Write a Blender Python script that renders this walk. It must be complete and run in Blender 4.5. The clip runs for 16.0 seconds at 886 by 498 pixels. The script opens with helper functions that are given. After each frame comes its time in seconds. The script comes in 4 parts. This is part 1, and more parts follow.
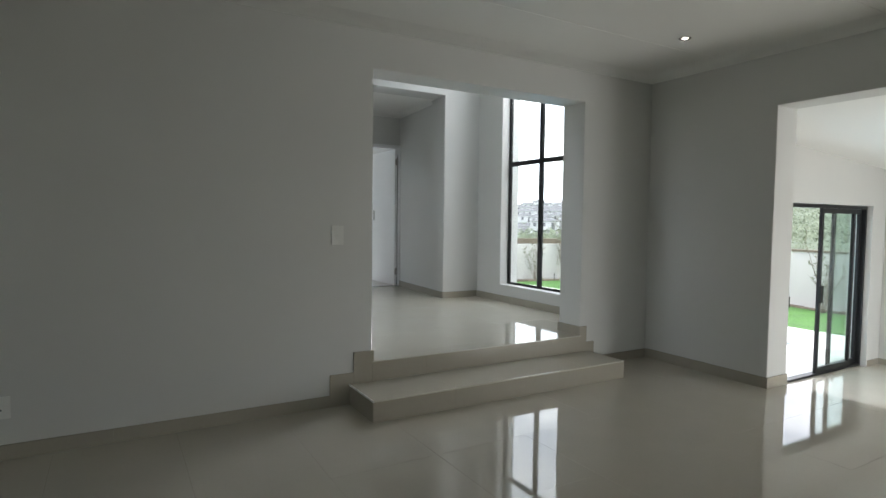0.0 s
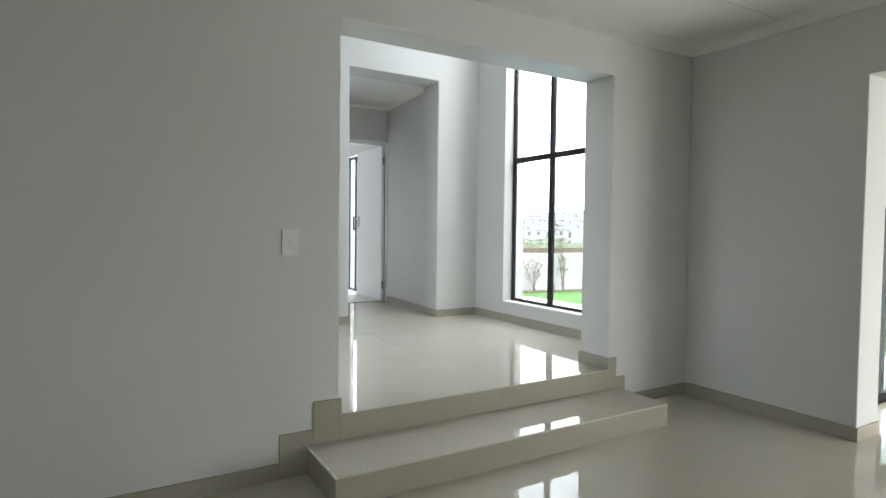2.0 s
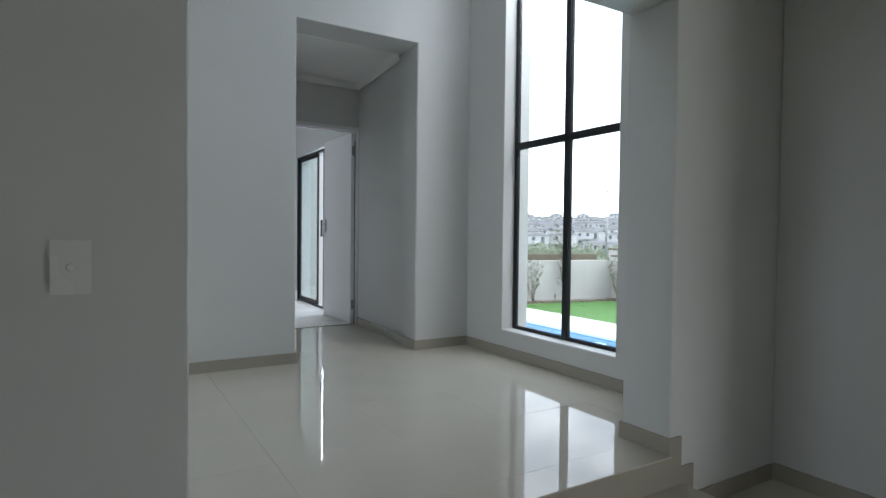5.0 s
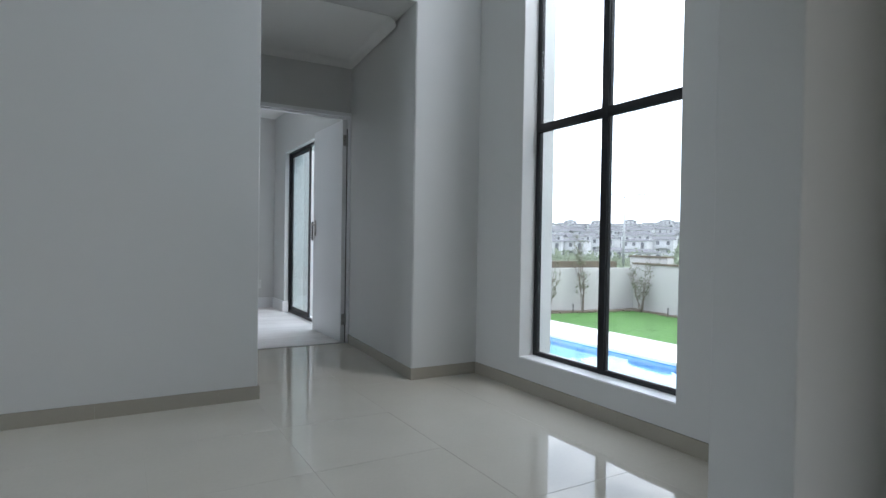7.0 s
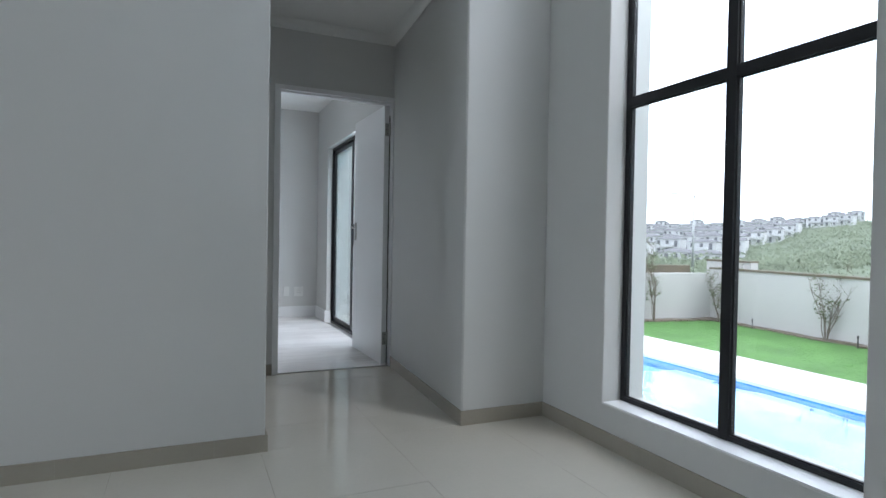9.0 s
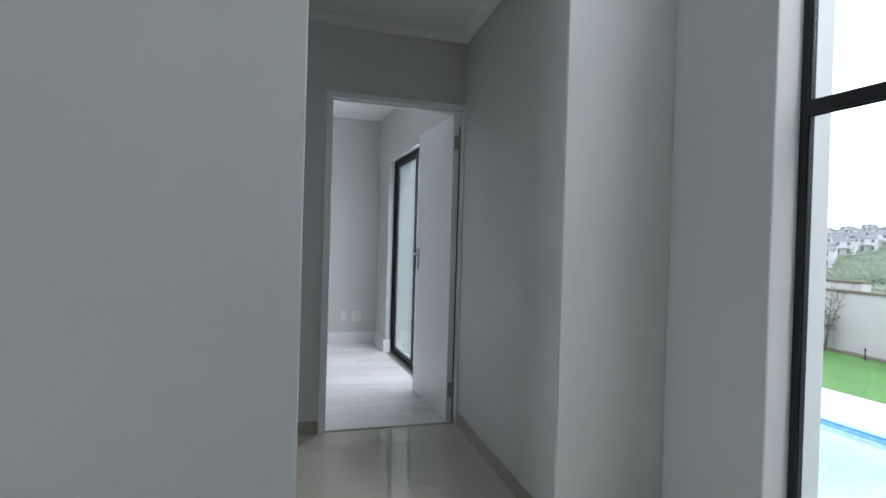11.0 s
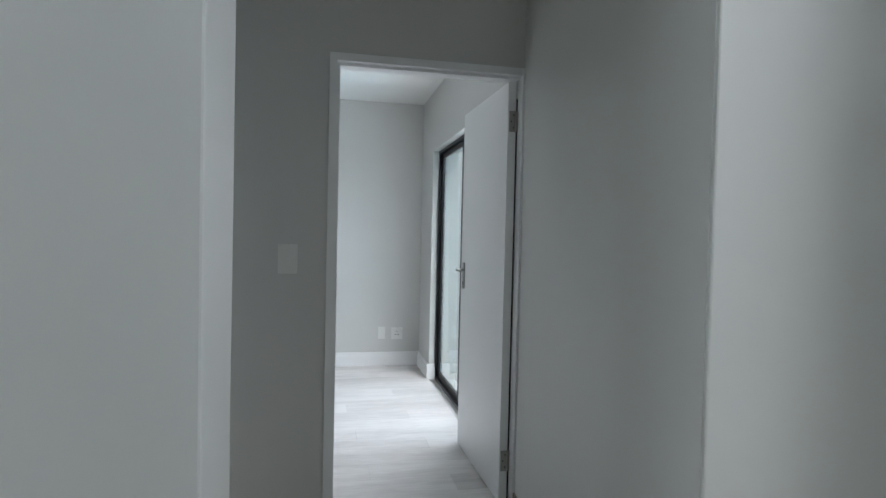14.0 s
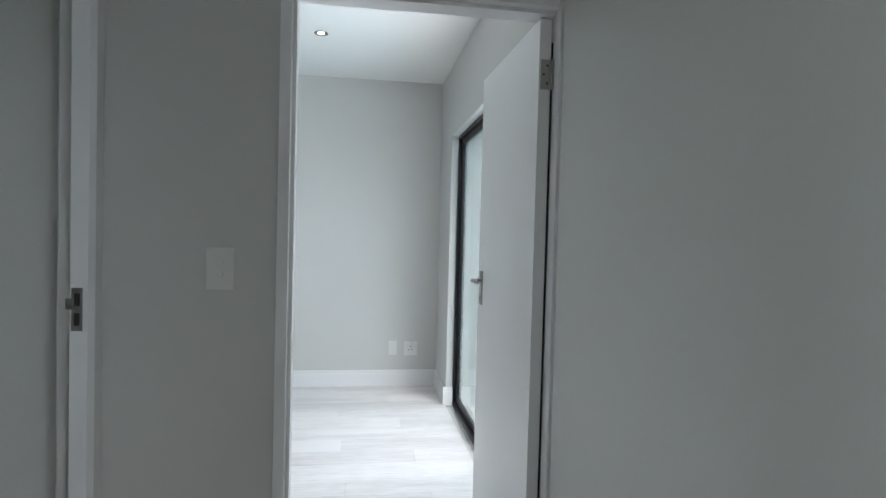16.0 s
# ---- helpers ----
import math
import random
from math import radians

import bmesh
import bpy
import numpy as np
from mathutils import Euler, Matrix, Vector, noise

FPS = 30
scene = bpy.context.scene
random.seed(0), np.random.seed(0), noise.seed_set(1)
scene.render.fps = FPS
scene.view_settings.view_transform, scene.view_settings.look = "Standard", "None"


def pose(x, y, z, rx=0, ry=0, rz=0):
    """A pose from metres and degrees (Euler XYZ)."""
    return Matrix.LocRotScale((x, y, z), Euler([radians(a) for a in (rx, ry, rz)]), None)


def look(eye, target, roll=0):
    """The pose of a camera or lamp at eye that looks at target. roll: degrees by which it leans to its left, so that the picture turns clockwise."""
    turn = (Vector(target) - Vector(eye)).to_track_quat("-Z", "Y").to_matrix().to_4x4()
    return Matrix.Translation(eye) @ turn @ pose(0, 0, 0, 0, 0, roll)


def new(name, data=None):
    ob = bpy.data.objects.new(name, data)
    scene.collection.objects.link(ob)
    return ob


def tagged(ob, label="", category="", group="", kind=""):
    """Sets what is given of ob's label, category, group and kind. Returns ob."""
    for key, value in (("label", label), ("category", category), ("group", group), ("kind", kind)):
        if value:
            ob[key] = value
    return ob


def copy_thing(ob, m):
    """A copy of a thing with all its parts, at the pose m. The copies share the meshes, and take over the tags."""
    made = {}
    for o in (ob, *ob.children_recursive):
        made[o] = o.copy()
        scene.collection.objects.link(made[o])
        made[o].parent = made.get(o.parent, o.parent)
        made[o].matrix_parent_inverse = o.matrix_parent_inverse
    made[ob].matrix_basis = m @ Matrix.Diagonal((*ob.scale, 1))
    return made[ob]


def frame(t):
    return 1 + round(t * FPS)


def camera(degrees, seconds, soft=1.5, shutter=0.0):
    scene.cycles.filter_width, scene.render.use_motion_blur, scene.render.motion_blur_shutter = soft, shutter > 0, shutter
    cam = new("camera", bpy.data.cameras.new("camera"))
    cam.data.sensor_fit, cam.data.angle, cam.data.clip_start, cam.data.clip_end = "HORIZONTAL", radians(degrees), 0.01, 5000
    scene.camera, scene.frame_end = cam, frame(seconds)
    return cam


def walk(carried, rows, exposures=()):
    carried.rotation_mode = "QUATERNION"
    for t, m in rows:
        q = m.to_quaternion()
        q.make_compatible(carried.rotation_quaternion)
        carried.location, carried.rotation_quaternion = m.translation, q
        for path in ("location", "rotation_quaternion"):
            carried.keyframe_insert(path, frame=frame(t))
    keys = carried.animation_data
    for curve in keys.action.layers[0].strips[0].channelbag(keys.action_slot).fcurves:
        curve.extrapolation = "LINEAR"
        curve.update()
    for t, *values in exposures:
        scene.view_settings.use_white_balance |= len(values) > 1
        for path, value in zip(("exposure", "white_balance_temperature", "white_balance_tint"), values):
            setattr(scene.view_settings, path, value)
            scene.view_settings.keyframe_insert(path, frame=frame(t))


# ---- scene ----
cam = camera(76.2, 16.0)
PATH = [
    (0, (0.616, 1.167, 1.272), (1.623, 2.892, 1.171), 0.7),
    (0.5, (0.738, 1.402, 1.259), (1.746, 3.127, 1.171), 0.7),
    (1, (0.847, 1.612, 1.255), (1.85, 3.34, 1.176), 0.6),
    (1.5, (0.959, 1.836, 1.255), (1.972, 3.558, 1.174), 0.7),
    (2, (1.139, 2.042, 1.235), (2.164, 3.758, 1.167), 0.7),
    (2.5, (1.283, 2.226, 1.24), (2.304, 3.945, 1.178), 0.6),
    (3, (1.375, 2.455, 1.241), (2.407, 4.168, 1.18), 0.8),
    (5.5, (2.117, 3.385, 1.253), (3.157, 5.092, 1.209), 0.6),
    (6, (2.235, 3.584, 1.224), (3.26, 5.301, 1.192), 0.8),
    (6.5, (2.344, 3.776, 1.238), (3.36, 5.498, 1.201), 0.8),
    (7, (2.495, 3.939, 1.233), (3.495, 5.671, 1.203), 0.9),
    (7.5, (2.634, 4.087, 1.229), (3.59, 5.843, 1.198), 0.9),
    (8, (2.728, 4.295, 1.243), (3.646, 6.072, 1.217), 1.0),
    (8.5, (2.801, 4.434, 1.26), (3.678, 6.231, 1.231), 1.0),
    (9, (2.89, 4.642, 1.278), (3.709, 6.466, 1.246), 1.0),
    (9.5, (2.985, 4.838, 1.36), (3.739, 6.69, 1.327), 1.1),
    (10, (3.015, 4.996, 1.408), (3.706, 6.872, 1.375), 1.0),
    (10.2, (3.027, 5.083, 1.422), (3.7, 6.966, 1.402), 1.2),
    (12.5, (3.261, 5.738, 1.587), (3.768, 7.672, 1.536), 1.2),
    (13, (3.342, 5.953, 1.63), (3.818, 7.895, 1.563), 1.4),
    (13.5, (3.399, 6.11, 1.598), (3.843, 8.059, 1.544), 1.4),
    (14, (3.43, 6.298, 1.591), (3.841, 8.255, 1.538), 1.3),
    (14.5, (3.449, 6.513, 1.599), (3.836, 8.474, 1.545), 1.4),
    (15, (3.525, 6.671, 1.588), (3.893, 8.637, 1.539), 1.3),
    (15.5, (3.625, 6.841, 1.592), (3.957, 8.813, 1.541), 1.0),
    (16, (3.692, 7.043, 1.593), (3.986, 9.02, 1.537), 1.5),
]
EXPOSURES = [(0.0, 0.20, 6550, 12), (1.5, 0.90, 6550, 12), (3.0, 0.64, 6500, 12), (5.5, -0.19, 6150, 13), (7.0, -0.14, 6100, 14), (10.0, -0.10, 6100, 14), (12.5, -0.08, 6250, 13.5), (14.0, 0.09, 6300, 12.5), (15.0, 0.36, 6350, 12), (16.0, 0.26, 6350, 12)]
walk(cam, [(t, look(eye, target, roll)) for t, eye, target, roll in PATH], EXPOSURES)

# ---- light: an overcast sky, a wide pale sun behind the cloud ----
world = bpy.data.worlds.new("overcast_sky")
scene.world = world
world.use_nodes = True
wn, wl = world.node_tree.nodes, world.node_tree.links
wn.clear()
SUN_ELEVATION, SUN_AZIMUTH = 52.0, 150.0
sky = wn.new("ShaderNodeTexSky")
sky.sky_type, sky.sun_disc = "NISHITA", False
sky.sun_elevation, sky.sun_rotation = radians(SUN_ELEVATION), radians(SUN_AZIMUTH)
w_coord, w_map = wn.new("ShaderNodeTexCoord"), wn.new("ShaderNodeMapping")
w_map.inputs["Scale"].default_value = (1.0, 1.0, 2.2)
w_noise = wn.new("ShaderNodeTexNoise")
w_noise.inputs["Scale"].default_value, w_noise.inputs["Detail"].default_value, w_noise.inputs["Roughness"].default_value = 5.5, 7.0, 0.58
w_ramp = wn.new("ShaderNodeValToRGB")
w_ramp.color_ramp.elements[0].position, w_ramp.color_ramp.elements[0].color = 0.38, (0.62, 0.66, 0.72, 1)
w_ramp.color_ramp.elements[1].position, w_ramp.color_ramp.elements[1].color = 0.58, (1.14, 1.14, 1.14, 1)
w_gain = wn.new("ShaderNodeMix")
w_gain.data_type, w_gain.blend_type = "RGBA", "MULTIPLY"
w_gain.inputs[0].default_value = 1.0
w_gain.inputs[7].default_value = (31.5, 32.7, 34.5, 1)
w_mix = wn.new("ShaderNodeMix")
w_mix.data_type = "RGBA"
w_mix.inputs[0].default_value = 0.88
w_back, w_out = wn.new("ShaderNodeBackground"), wn.new("ShaderNodeOutputWorld")
w_back.inputs["Strength"].default_value = 0.12
wl.new(w_coord.outputs["Generated"], w_map.inputs["Vector"])
wl.new(w_map.outputs["Vector"], w_noise.inputs["Vector"])
wl.new(w_noise.outputs["Fac"], w_ramp.inputs["Fac"])
wl.new(w_ramp.outputs["Color"], w_gain.inputs[6])
wl.new(sky.outputs["Color"], w_mix.inputs[6])
wl.new(w_gain.outputs[2], w_mix.inputs[7])
wl.new(w_mix.outputs[2], w_back.inputs["Color"])
wl.new(w_back.outputs["Background"], w_out.inputs["Surface"])

sun = new("sun", bpy.data.lights.new("sun", "SUN"))
sun.data.energy, sun.data.angle, sun.data.color = 1.3, radians(25), (1.0, 0.97, 0.92)
a, e = radians(SUN_AZIMUTH), radians(SUN_ELEVATION)
sun.matrix_world = look((math.sin(a) * math.cos(e) * 50, math.cos(a) * math.cos(e) * 50, math.sin(e) * 50), (0, 0, 0))


def window_light(name, x, y, z, width, height, facing, watts, colour, tilt=90):
    """Sky light that comes in through a window opening, seen or added; facing is the yaw of its inward direction."""
    lamp = new(name, bpy.data.lights.new(name, "AREA"))
    lamp.data.shape, lamp.data.size, lamp.data.size_y, lamp.data.energy, lamp.data.color = "RECTANGLE", width, height, watts, colour
    lamp.matrix_world = pose(x, y, z, tilt, 0, facing)
    return lamp


window_light("hall_window_light", 4.91, 6.257, 3.50, 1.08, 0.9, 90, 15, (0.90, 0.96, 1.0), 34)
# added lamp at an unseen west slider, brightening the lounge
window_light("lounge_fill_light", -3.55, -1.6, 1.2, 2.5, 2.0, -90, 10, (1.0, 0.95, 0.86))
# added lamp at an unseen south slider, brightening sun room and lounge
window_light("sunroom_fill_light", 7.4, -0.56, 0.45, 2.3, 1.9, 0, 92, (0.99, 0.985, 0.965))
window_light("bedroom_window_light", 4.408, 9.97, 1.65, 0.36, 1.2, 90, 20, (0.92, 0.96, 1.0))


# ---- materials ----
def material(name, colour, rough=0.6, metal=0.0, vary=0.06, scale=6.0, fine=90.0, bump=0.1, depth=0.002, per_object=0.0, spec=0.5, coat=0.0, tint=None, emit=0.0, stretch=(1, 1, 1)):
    """A principled surface with variation at two scales, fine relief and, for pieces, a little difference from one to the next."""
    m = bpy.data.materials.new(name)
    m.use_nodes = True
    n, l = m.node_tree.nodes, m.node_tree.links
    p = n["Principled BSDF"]
    p.inputs["Metallic"].default_value, p.inputs["Specular IOR Level"].default_value, p.inputs["Coat Weight"].default_value = metal, spec, coat
    coord, mapping = n.new("ShaderNodeTexCoord"), n.new("ShaderNodeMapping")
    mapping.inputs["Scale"].default_value = stretch
    geo = n.new("ShaderNodeNewGeometry")
    l.new(geo.outputs["Position"], mapping.inputs["Vector"])
    big, small = n.new("ShaderNodeTexNoise"), n.new("ShaderNodeTexNoise")
    big.inputs["Scale"].default_value, big.inputs["Detail"].default_value = scale, 4.0
    small.inputs["Scale"].default_value, small.inputs["Detail"].default_value = fine, 3.0
    l.new(mapping.outputs["Vector"], big.inputs["Vector"])
    l.new(mapping.outputs["Vector"], small.inputs["Vector"])
    ramp = n.new("ShaderNodeValToRGB")
    lo = tuple(c * (1 - vary) for c in colour)
    hi = tuple(min(1.0, c * (1 + vary)) for c in (tint or colour))
    ramp.color_ramp.elements[0].position, ramp.color_ramp.elements[0].color = 0.32, (*lo, 1)
    ramp.color_ramp.elements[1].position, ramp.color_ramp.elements[1].color = 0.68, (*hi, 1)
    add = n.new("ShaderNodeMath")
    add.operation = "MULTIPLY_ADD"
    add.inputs[1].default_value, add.inputs[2].default_value = 0.35, 0.0
    l.new(small.outputs["Fac"], add.inputs[0])
    mixf = n.new("ShaderNodeMath")
    mixf.operation = "MULTIPLY_ADD"
    mixf.inputs[1].default_value = 0.65
    l.new(big.outputs["Fac"], mixf.inputs[0])
    l.new(add.outputs[0], mixf.inputs[2])
    last = mixf.outputs[0]
    if per_object:
        info, shift = n.new("ShaderNodeObjectInfo"), n.new("ShaderNodeMath")
        shift.operation = "MULTIPLY_ADD"
        shift.inputs[1].default_value = per_object
        l.new(info.outputs["Random"], shift.inputs[0])
        l.new(last, shift.inputs[2])
        last = shift.outputs[0]
    l.new(last, ramp.inputs["Fac"])
    l.new(ramp.outputs["Color"], p.inputs["Base Color"])
    rr = n.new("ShaderNodeMath")
    rr.operation = "MULTIPLY_ADD"
    rr.inputs[1].default_value, rr.inputs[2].default_value = rough * 0.5, rough * 0.75
    l.new(big.outputs["Fac"], rr.inputs[0])
    l.new(rr.outputs[0], p.inputs["Roughness"])
    if bump:
        b = n.new("ShaderNodeBump")
        b.inputs["Strength"].default_value, b.inputs["Distance"].default_value = bump, depth
        l.new(small.outputs["Fac"], b.inputs["Height"])
        l.new(b.outputs["Normal"], p.inputs["Normal"])
    if emit:
        p.inputs["Emission Color"].default_value = (1, 0.93, 0.82, 1)
        p.inputs["Emission Strength"].default_value = emit
    return m


def pane_material(name, colour, gloss=0.02):
    """Clear float glass: what is not mirrored at the angle of view passes through."""
    m = bpy.data.materials.new(name)
    m.use_nodes = True
    n, l = m.node_tree.nodes, m.node_tree.links
    n.clear()
    out, mix, clear, shine, fr, power, scale = (n.new("ShaderNode" + k) for k in ("OutputMaterial", "MixShader", "BsdfTransparent", "BsdfGlossy", "LayerWeight", "Math", "Math"))
    clear.inputs["Color"].default_value = (*colour, 1)
    shine.inputs["Roughness"].default_value = gloss
    power.operation, power.inputs[1].default_value = "POWER", 4.4
    scale.operation, scale.inputs[1].default_value, scale.inputs[2].default_value = "MULTIPLY_ADD", 0.95, 0.035
    fr.inputs["Blend"].default_value = 0.5
    l.new(fr.outputs["Facing"], power.inputs[0])
    l.new(power.outputs[0], scale.inputs[0])
    l.new(scale.outputs[0], mix.inputs[0])
    l.new(clear.outputs[0], mix.inputs[1])
    l.new(shine.outputs[0], mix.inputs[2])
    l.new(mix.outputs[0], out.inputs["Surface"])
    return m


def mosaic_material():
    """Small blue glass mosaic with pale joints, in real tile size."""
    m = material("pool_mosaic", (0.03, 0.14, 0.42), 0.12)
    n, l = m.node_tree.nodes, m.node_tree.links
    p = n["Principled BSDF"]
    brick, geo, parts, along, swap = (n.new("ShaderNode" + k) for k in ("TexBrick", "NewGeometry", "SeparateXYZ", "Math", "CombineXYZ"))
    along.operation = "ADD"
    brick.offset = 0.0
    for key, value in (("Scale", 1.0), ("Mortar Size", 0.004), ("Brick Width", 0.05), ("Row Height", 0.05)):
        brick.inputs[key].default_value = value
    brick.inputs["Color1"].default_value, brick.inputs["Color2"].default_value = (0.04, 0.20, 0.60, 1), (0.10, 0.40, 0.84, 1)
    brick.inputs["Mortar"].default_value = (0.30, 0.50, 0.74, 1)
    l.new(geo.outputs["Position"], parts.inputs["Vector"])
    l.new(parts.outputs["X"], along.inputs[0])
    l.new(parts.outputs["Y"], along.inputs[1])
    l.new(along.outputs[0], swap.inputs["X"])
    l.new(parts.outputs["Z"], swap.inputs["Y"])
    l.new(swap.outputs["Vector"], brick.inputs["Vector"])
    l.new(brick.outputs["Color"], p.inputs["Base Color"])
    return m


WALL = material("grey_wall_paint", (0.61, 0.61, 0.595), 0.55, vary=0.02, scale=1.6, fine=260.0, bump=0.12, depth=0.0012, spec=0.35)
CEILING = material("white_ceiling_paint", (0.82, 0.82, 0.80), 0.8, vary=0.015, scale=1.2, fine=200.0, bump=0.06, depth=0.001, spec=0.25)
CORNICE = material("white_cornice_paint", (0.80, 0.80, 0.78), 0.6, vary=0.02, bump=0.03)
OUTSIDE = material("white_exterior_plaster", (0.45, 0.44, 0.425), 0.85, vary=0.06, scale=1.1, fine=120.0, bump=0.25, depth=0.003, spec=0.2)
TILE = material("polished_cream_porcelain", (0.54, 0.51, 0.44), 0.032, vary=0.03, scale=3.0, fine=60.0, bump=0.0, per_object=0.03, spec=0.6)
# same porcelain as the floor, its colour darkened for shade on upright faces
SKIRT_SHADED = material("cream_porcelain_shaded", (0.36, 0.332, 0.278), 0.16, vary=0.03, scale=3.0, fine=60.0, bump=0.0, per_object=0.06)
GROUT = material("beige_grout", (0.46, 0.43, 0.37), 0.9, vary=0.1, scale=20.0, bump=0.2)
CONCRETE = material("grey_floor_slab", (0.35, 0.34, 0.32), 0.9, vary=0.1)
ALUMINIUM = material("charcoal_aluminium", (0.019, 0.020, 0.022), 0.36, metal=0.0, spec=0.3, vary=0.12, scale=4.0, fine=400.0, bump=0.05, depth=0.0004)
RUBBER = material("black_gasket_rubber", (0.012, 0.012, 0.012), 0.7, vary=0.1)
GLASS = pane_material("window_glass", (0.965, 0.985, 0.975))
GREEN_GLASS = pane_material("sliding_door_glass", (0.91, 0.96, 0.95))
PAINT = material("white_satin_door_paint", (0.82, 0.825, 0.83), 0.32, vary=0.015, scale=2.5, fine=160.0, bump=0.05, depth=0.0006)
PLASTIC = material("white_switch_plastic", (0.74, 0.74, 0.72), 0.28, vary=0.01, bump=0.0)
DARK = material("dark_recess", (0.03, 0.03, 0.03), 0.6, vary=0.1, bump=0.0)
STEEL = material("brushed_steel", (0.40, 0.39, 0.37), 0.32, metal=1.0, vary=0.06, scale=30.0, fine=300.0, bump=0.05, depth=0.0003, stretch=(1, 1, 0.08))
LED = material("led_lens", (0.9, 0.88, 0.8), 0.3, vary=0.02, bump=0.0, emit=9.0)
CHROME = material("satin_chrome", (0.45, 0.45, 0.45), 0.22, metal=1.0, vary=0.03, bump=0.0)
LAMINATE = material("pale_grey_oak_laminate", (0.60, 0.57, 0.555), 0.34, vary=0.13, scale=5.0, fine=45.0, bump=0.05, depth=0.0008, per_object=0.18, tint=(0.71, 0.69, 0.68), stretch=(0.22, 1.9, 1))
GRASS = material("lawn_green", (0.07, 0.165, 0.042), 0.7, vary=0.14, scale=1.6, fine=25.0, bump=0.3, depth=0.01, tint=(0.105, 0.22, 0.065), spec=0.2)
SOIL = material("dark_bed_soil", (0.16, 0.13, 0.10), 0.95, vary=0.35, scale=9.0, fine=60.0, bump=0.5, depth=0.015)
PAVING = material("pale_pool_paving", (0.66, 0.645, 0.60), 0.8, vary=0.06, scale=4.0, fine=90.0, bump=0.2, per_object=0.15)
COPING = material("brown_wall_coping", (0.13, 0.108, 0.078), 0.9, vary=0.25, scale=5.0, fine=60.0, bump=0.4, depth=0.006)
MOSAIC = mosaic_material()
BASIN = material("pale_blue_pool_marbelite", (0.58, 0.85, 0.93), 0.6, vary=0.06, scale=2.0)
WATER = pane_material("pool_water", (0.86, 0.975, 1.0), 0.02)
BARK = material("grey_brown_bark", (0.13, 0.105, 0.08), 0.9, vary=0.25, scale=30.0, fine=200.0, bump=0.4)
LEAF = material("olive_leaf", (0.055, 0.075, 0.04), 0.7, spec=0.15, vary=0.3, scale=40.0, fine=200.0, bump=0.0, tint=(0.13, 0.155, 0.08))
HILL = material("green_hillside", (0.082, 0.11, 0.065), 0.95, vary=0.35, scale=0.12, fine=1.5, bump=0.3, depth=0.2, tint=(0.12, 0.148, 0.095))
BUSH = material("hillside_bush_leaves", (0.095, 0.125, 0.075), 0.8, vary=0.25, scale=0.3, fine=4.0, bump=0.0, tint=(0.15, 0.175, 0.115))
HOUSE_WALL = material("pale_house_plaster", (0.48, 0.485, 0.49), 0.9, vary=0.05, scale=0.4, per_object=0.3)
HOUSE_ROOF = material("grey_roof_tiles", (0.125, 0.125, 0.132), 0.85, vary=0.15, scale=0.8, per_object=0.3)
HOUSE_GLASS = material("dark_window_glass", (0.13, 0.135, 0.145), 0.25, vary=0.1, bump=0.0)
POLE = material("galvanised_pole", (0.42, 0.43, 0.44), 0.5, metal=0.6, vary=0.08)


# ---- mesh helpers ----
def box(bm, x0, x1, y0, y1, z0, z1):
    v = [bm.verts.new((x, y, z)) for z in (z0, z1) for y in (y0, y1) for x in (x0, x1)]
    for f in ((0, 2, 3, 1), (4, 5, 7, 6), (0, 1, 5, 4), (2, 6, 7, 3), (0, 4, 6, 2), (1, 3, 7, 5)):
        bm.faces.new([v[i] for i in f])
    return v


def soften(bm, width, segments=2, over=0.9):
    """Rounds the sharp edges."""
    edges = [e for e in bm.edges if len(e.link_faces) == 2 and e.calc_face_angle(0) > over]
    if edges:
        bmesh.ops.bevel(bm, geom=edges, offset=width, segments=segments, profile=0.5, affect="EDGES", clamp_overlap=True)


def solid(x0, x1, y0, y1, z0, z1, bevel=0.0, segments=2):
    bm = bmesh.new()
    box(bm, x0, x1, y0, y1, z0, z1)
    if bevel:
        soften(bm, bevel, segments)
    return bm


def tube(bm, points, radii, sides=8):
    """A tapered round bar along a line of points, closed at both ends."""
    rings = []
    for i, p in enumerate(points):
        p = Vector(p)
        d = (Vector(points[min(i + 1, len(points) - 1)]) - Vector(points[max(i - 1, 0)])).normalized()
        s = d.orthogonal().normalized()
        u = d.cross(s)
        rings.append([bm.verts.new(p + radii[i] * (math.cos(k * math.tau / sides) * s + math.sin(k * math.tau / sides) * u)) for k in range(sides)])
    for a, b in zip(rings, rings[1:]):
        best = min(range(sides), key=lambda o: sum((a[k].co - b[(k + o) % sides].co).length for k in range(sides)))
        for k in range(sides):
            bm.faces.new((a[k], a[(k + 1) % sides], b[(k + 1 + best) % sides], b[(k + best) % sides]))
    bm.faces.new(rings[0][::-1])
    bm.faces.new(rings[-1])


def prism(bm, corners, z0, z1):
    """An upright block over a polygon given anticlockwise."""
    lo, hi = [bm.verts.new((x, y, z0)) for x, y in corners], [bm.verts.new((x, y, z1)) for x, y in corners]
    n = len(corners)
    for i in range(n):
        bm.faces.new((lo[i], lo[(i + 1) % n], hi[(i + 1) % n], hi[i]))
    bm.faces.new(hi)
    bm.faces.new(lo[::-1])


def mesh_object(name, bm, mat, smooth=False):
    bmesh.ops.recalc_face_normals(bm, faces=bm.faces[:])
    me = bpy.data.meshes.new(name)
    bm.to_mesh(me)
    bm.free()
    me.materials.append(mat)
    if smooth:
        me.shade_smooth()
    return new(name, me)


def part(name, bm, mat, parent, label="", smooth=False):
    ob = mesh_object(name, bm, mat, smooth)
    ob.parent = parent
    return tagged(ob, label)


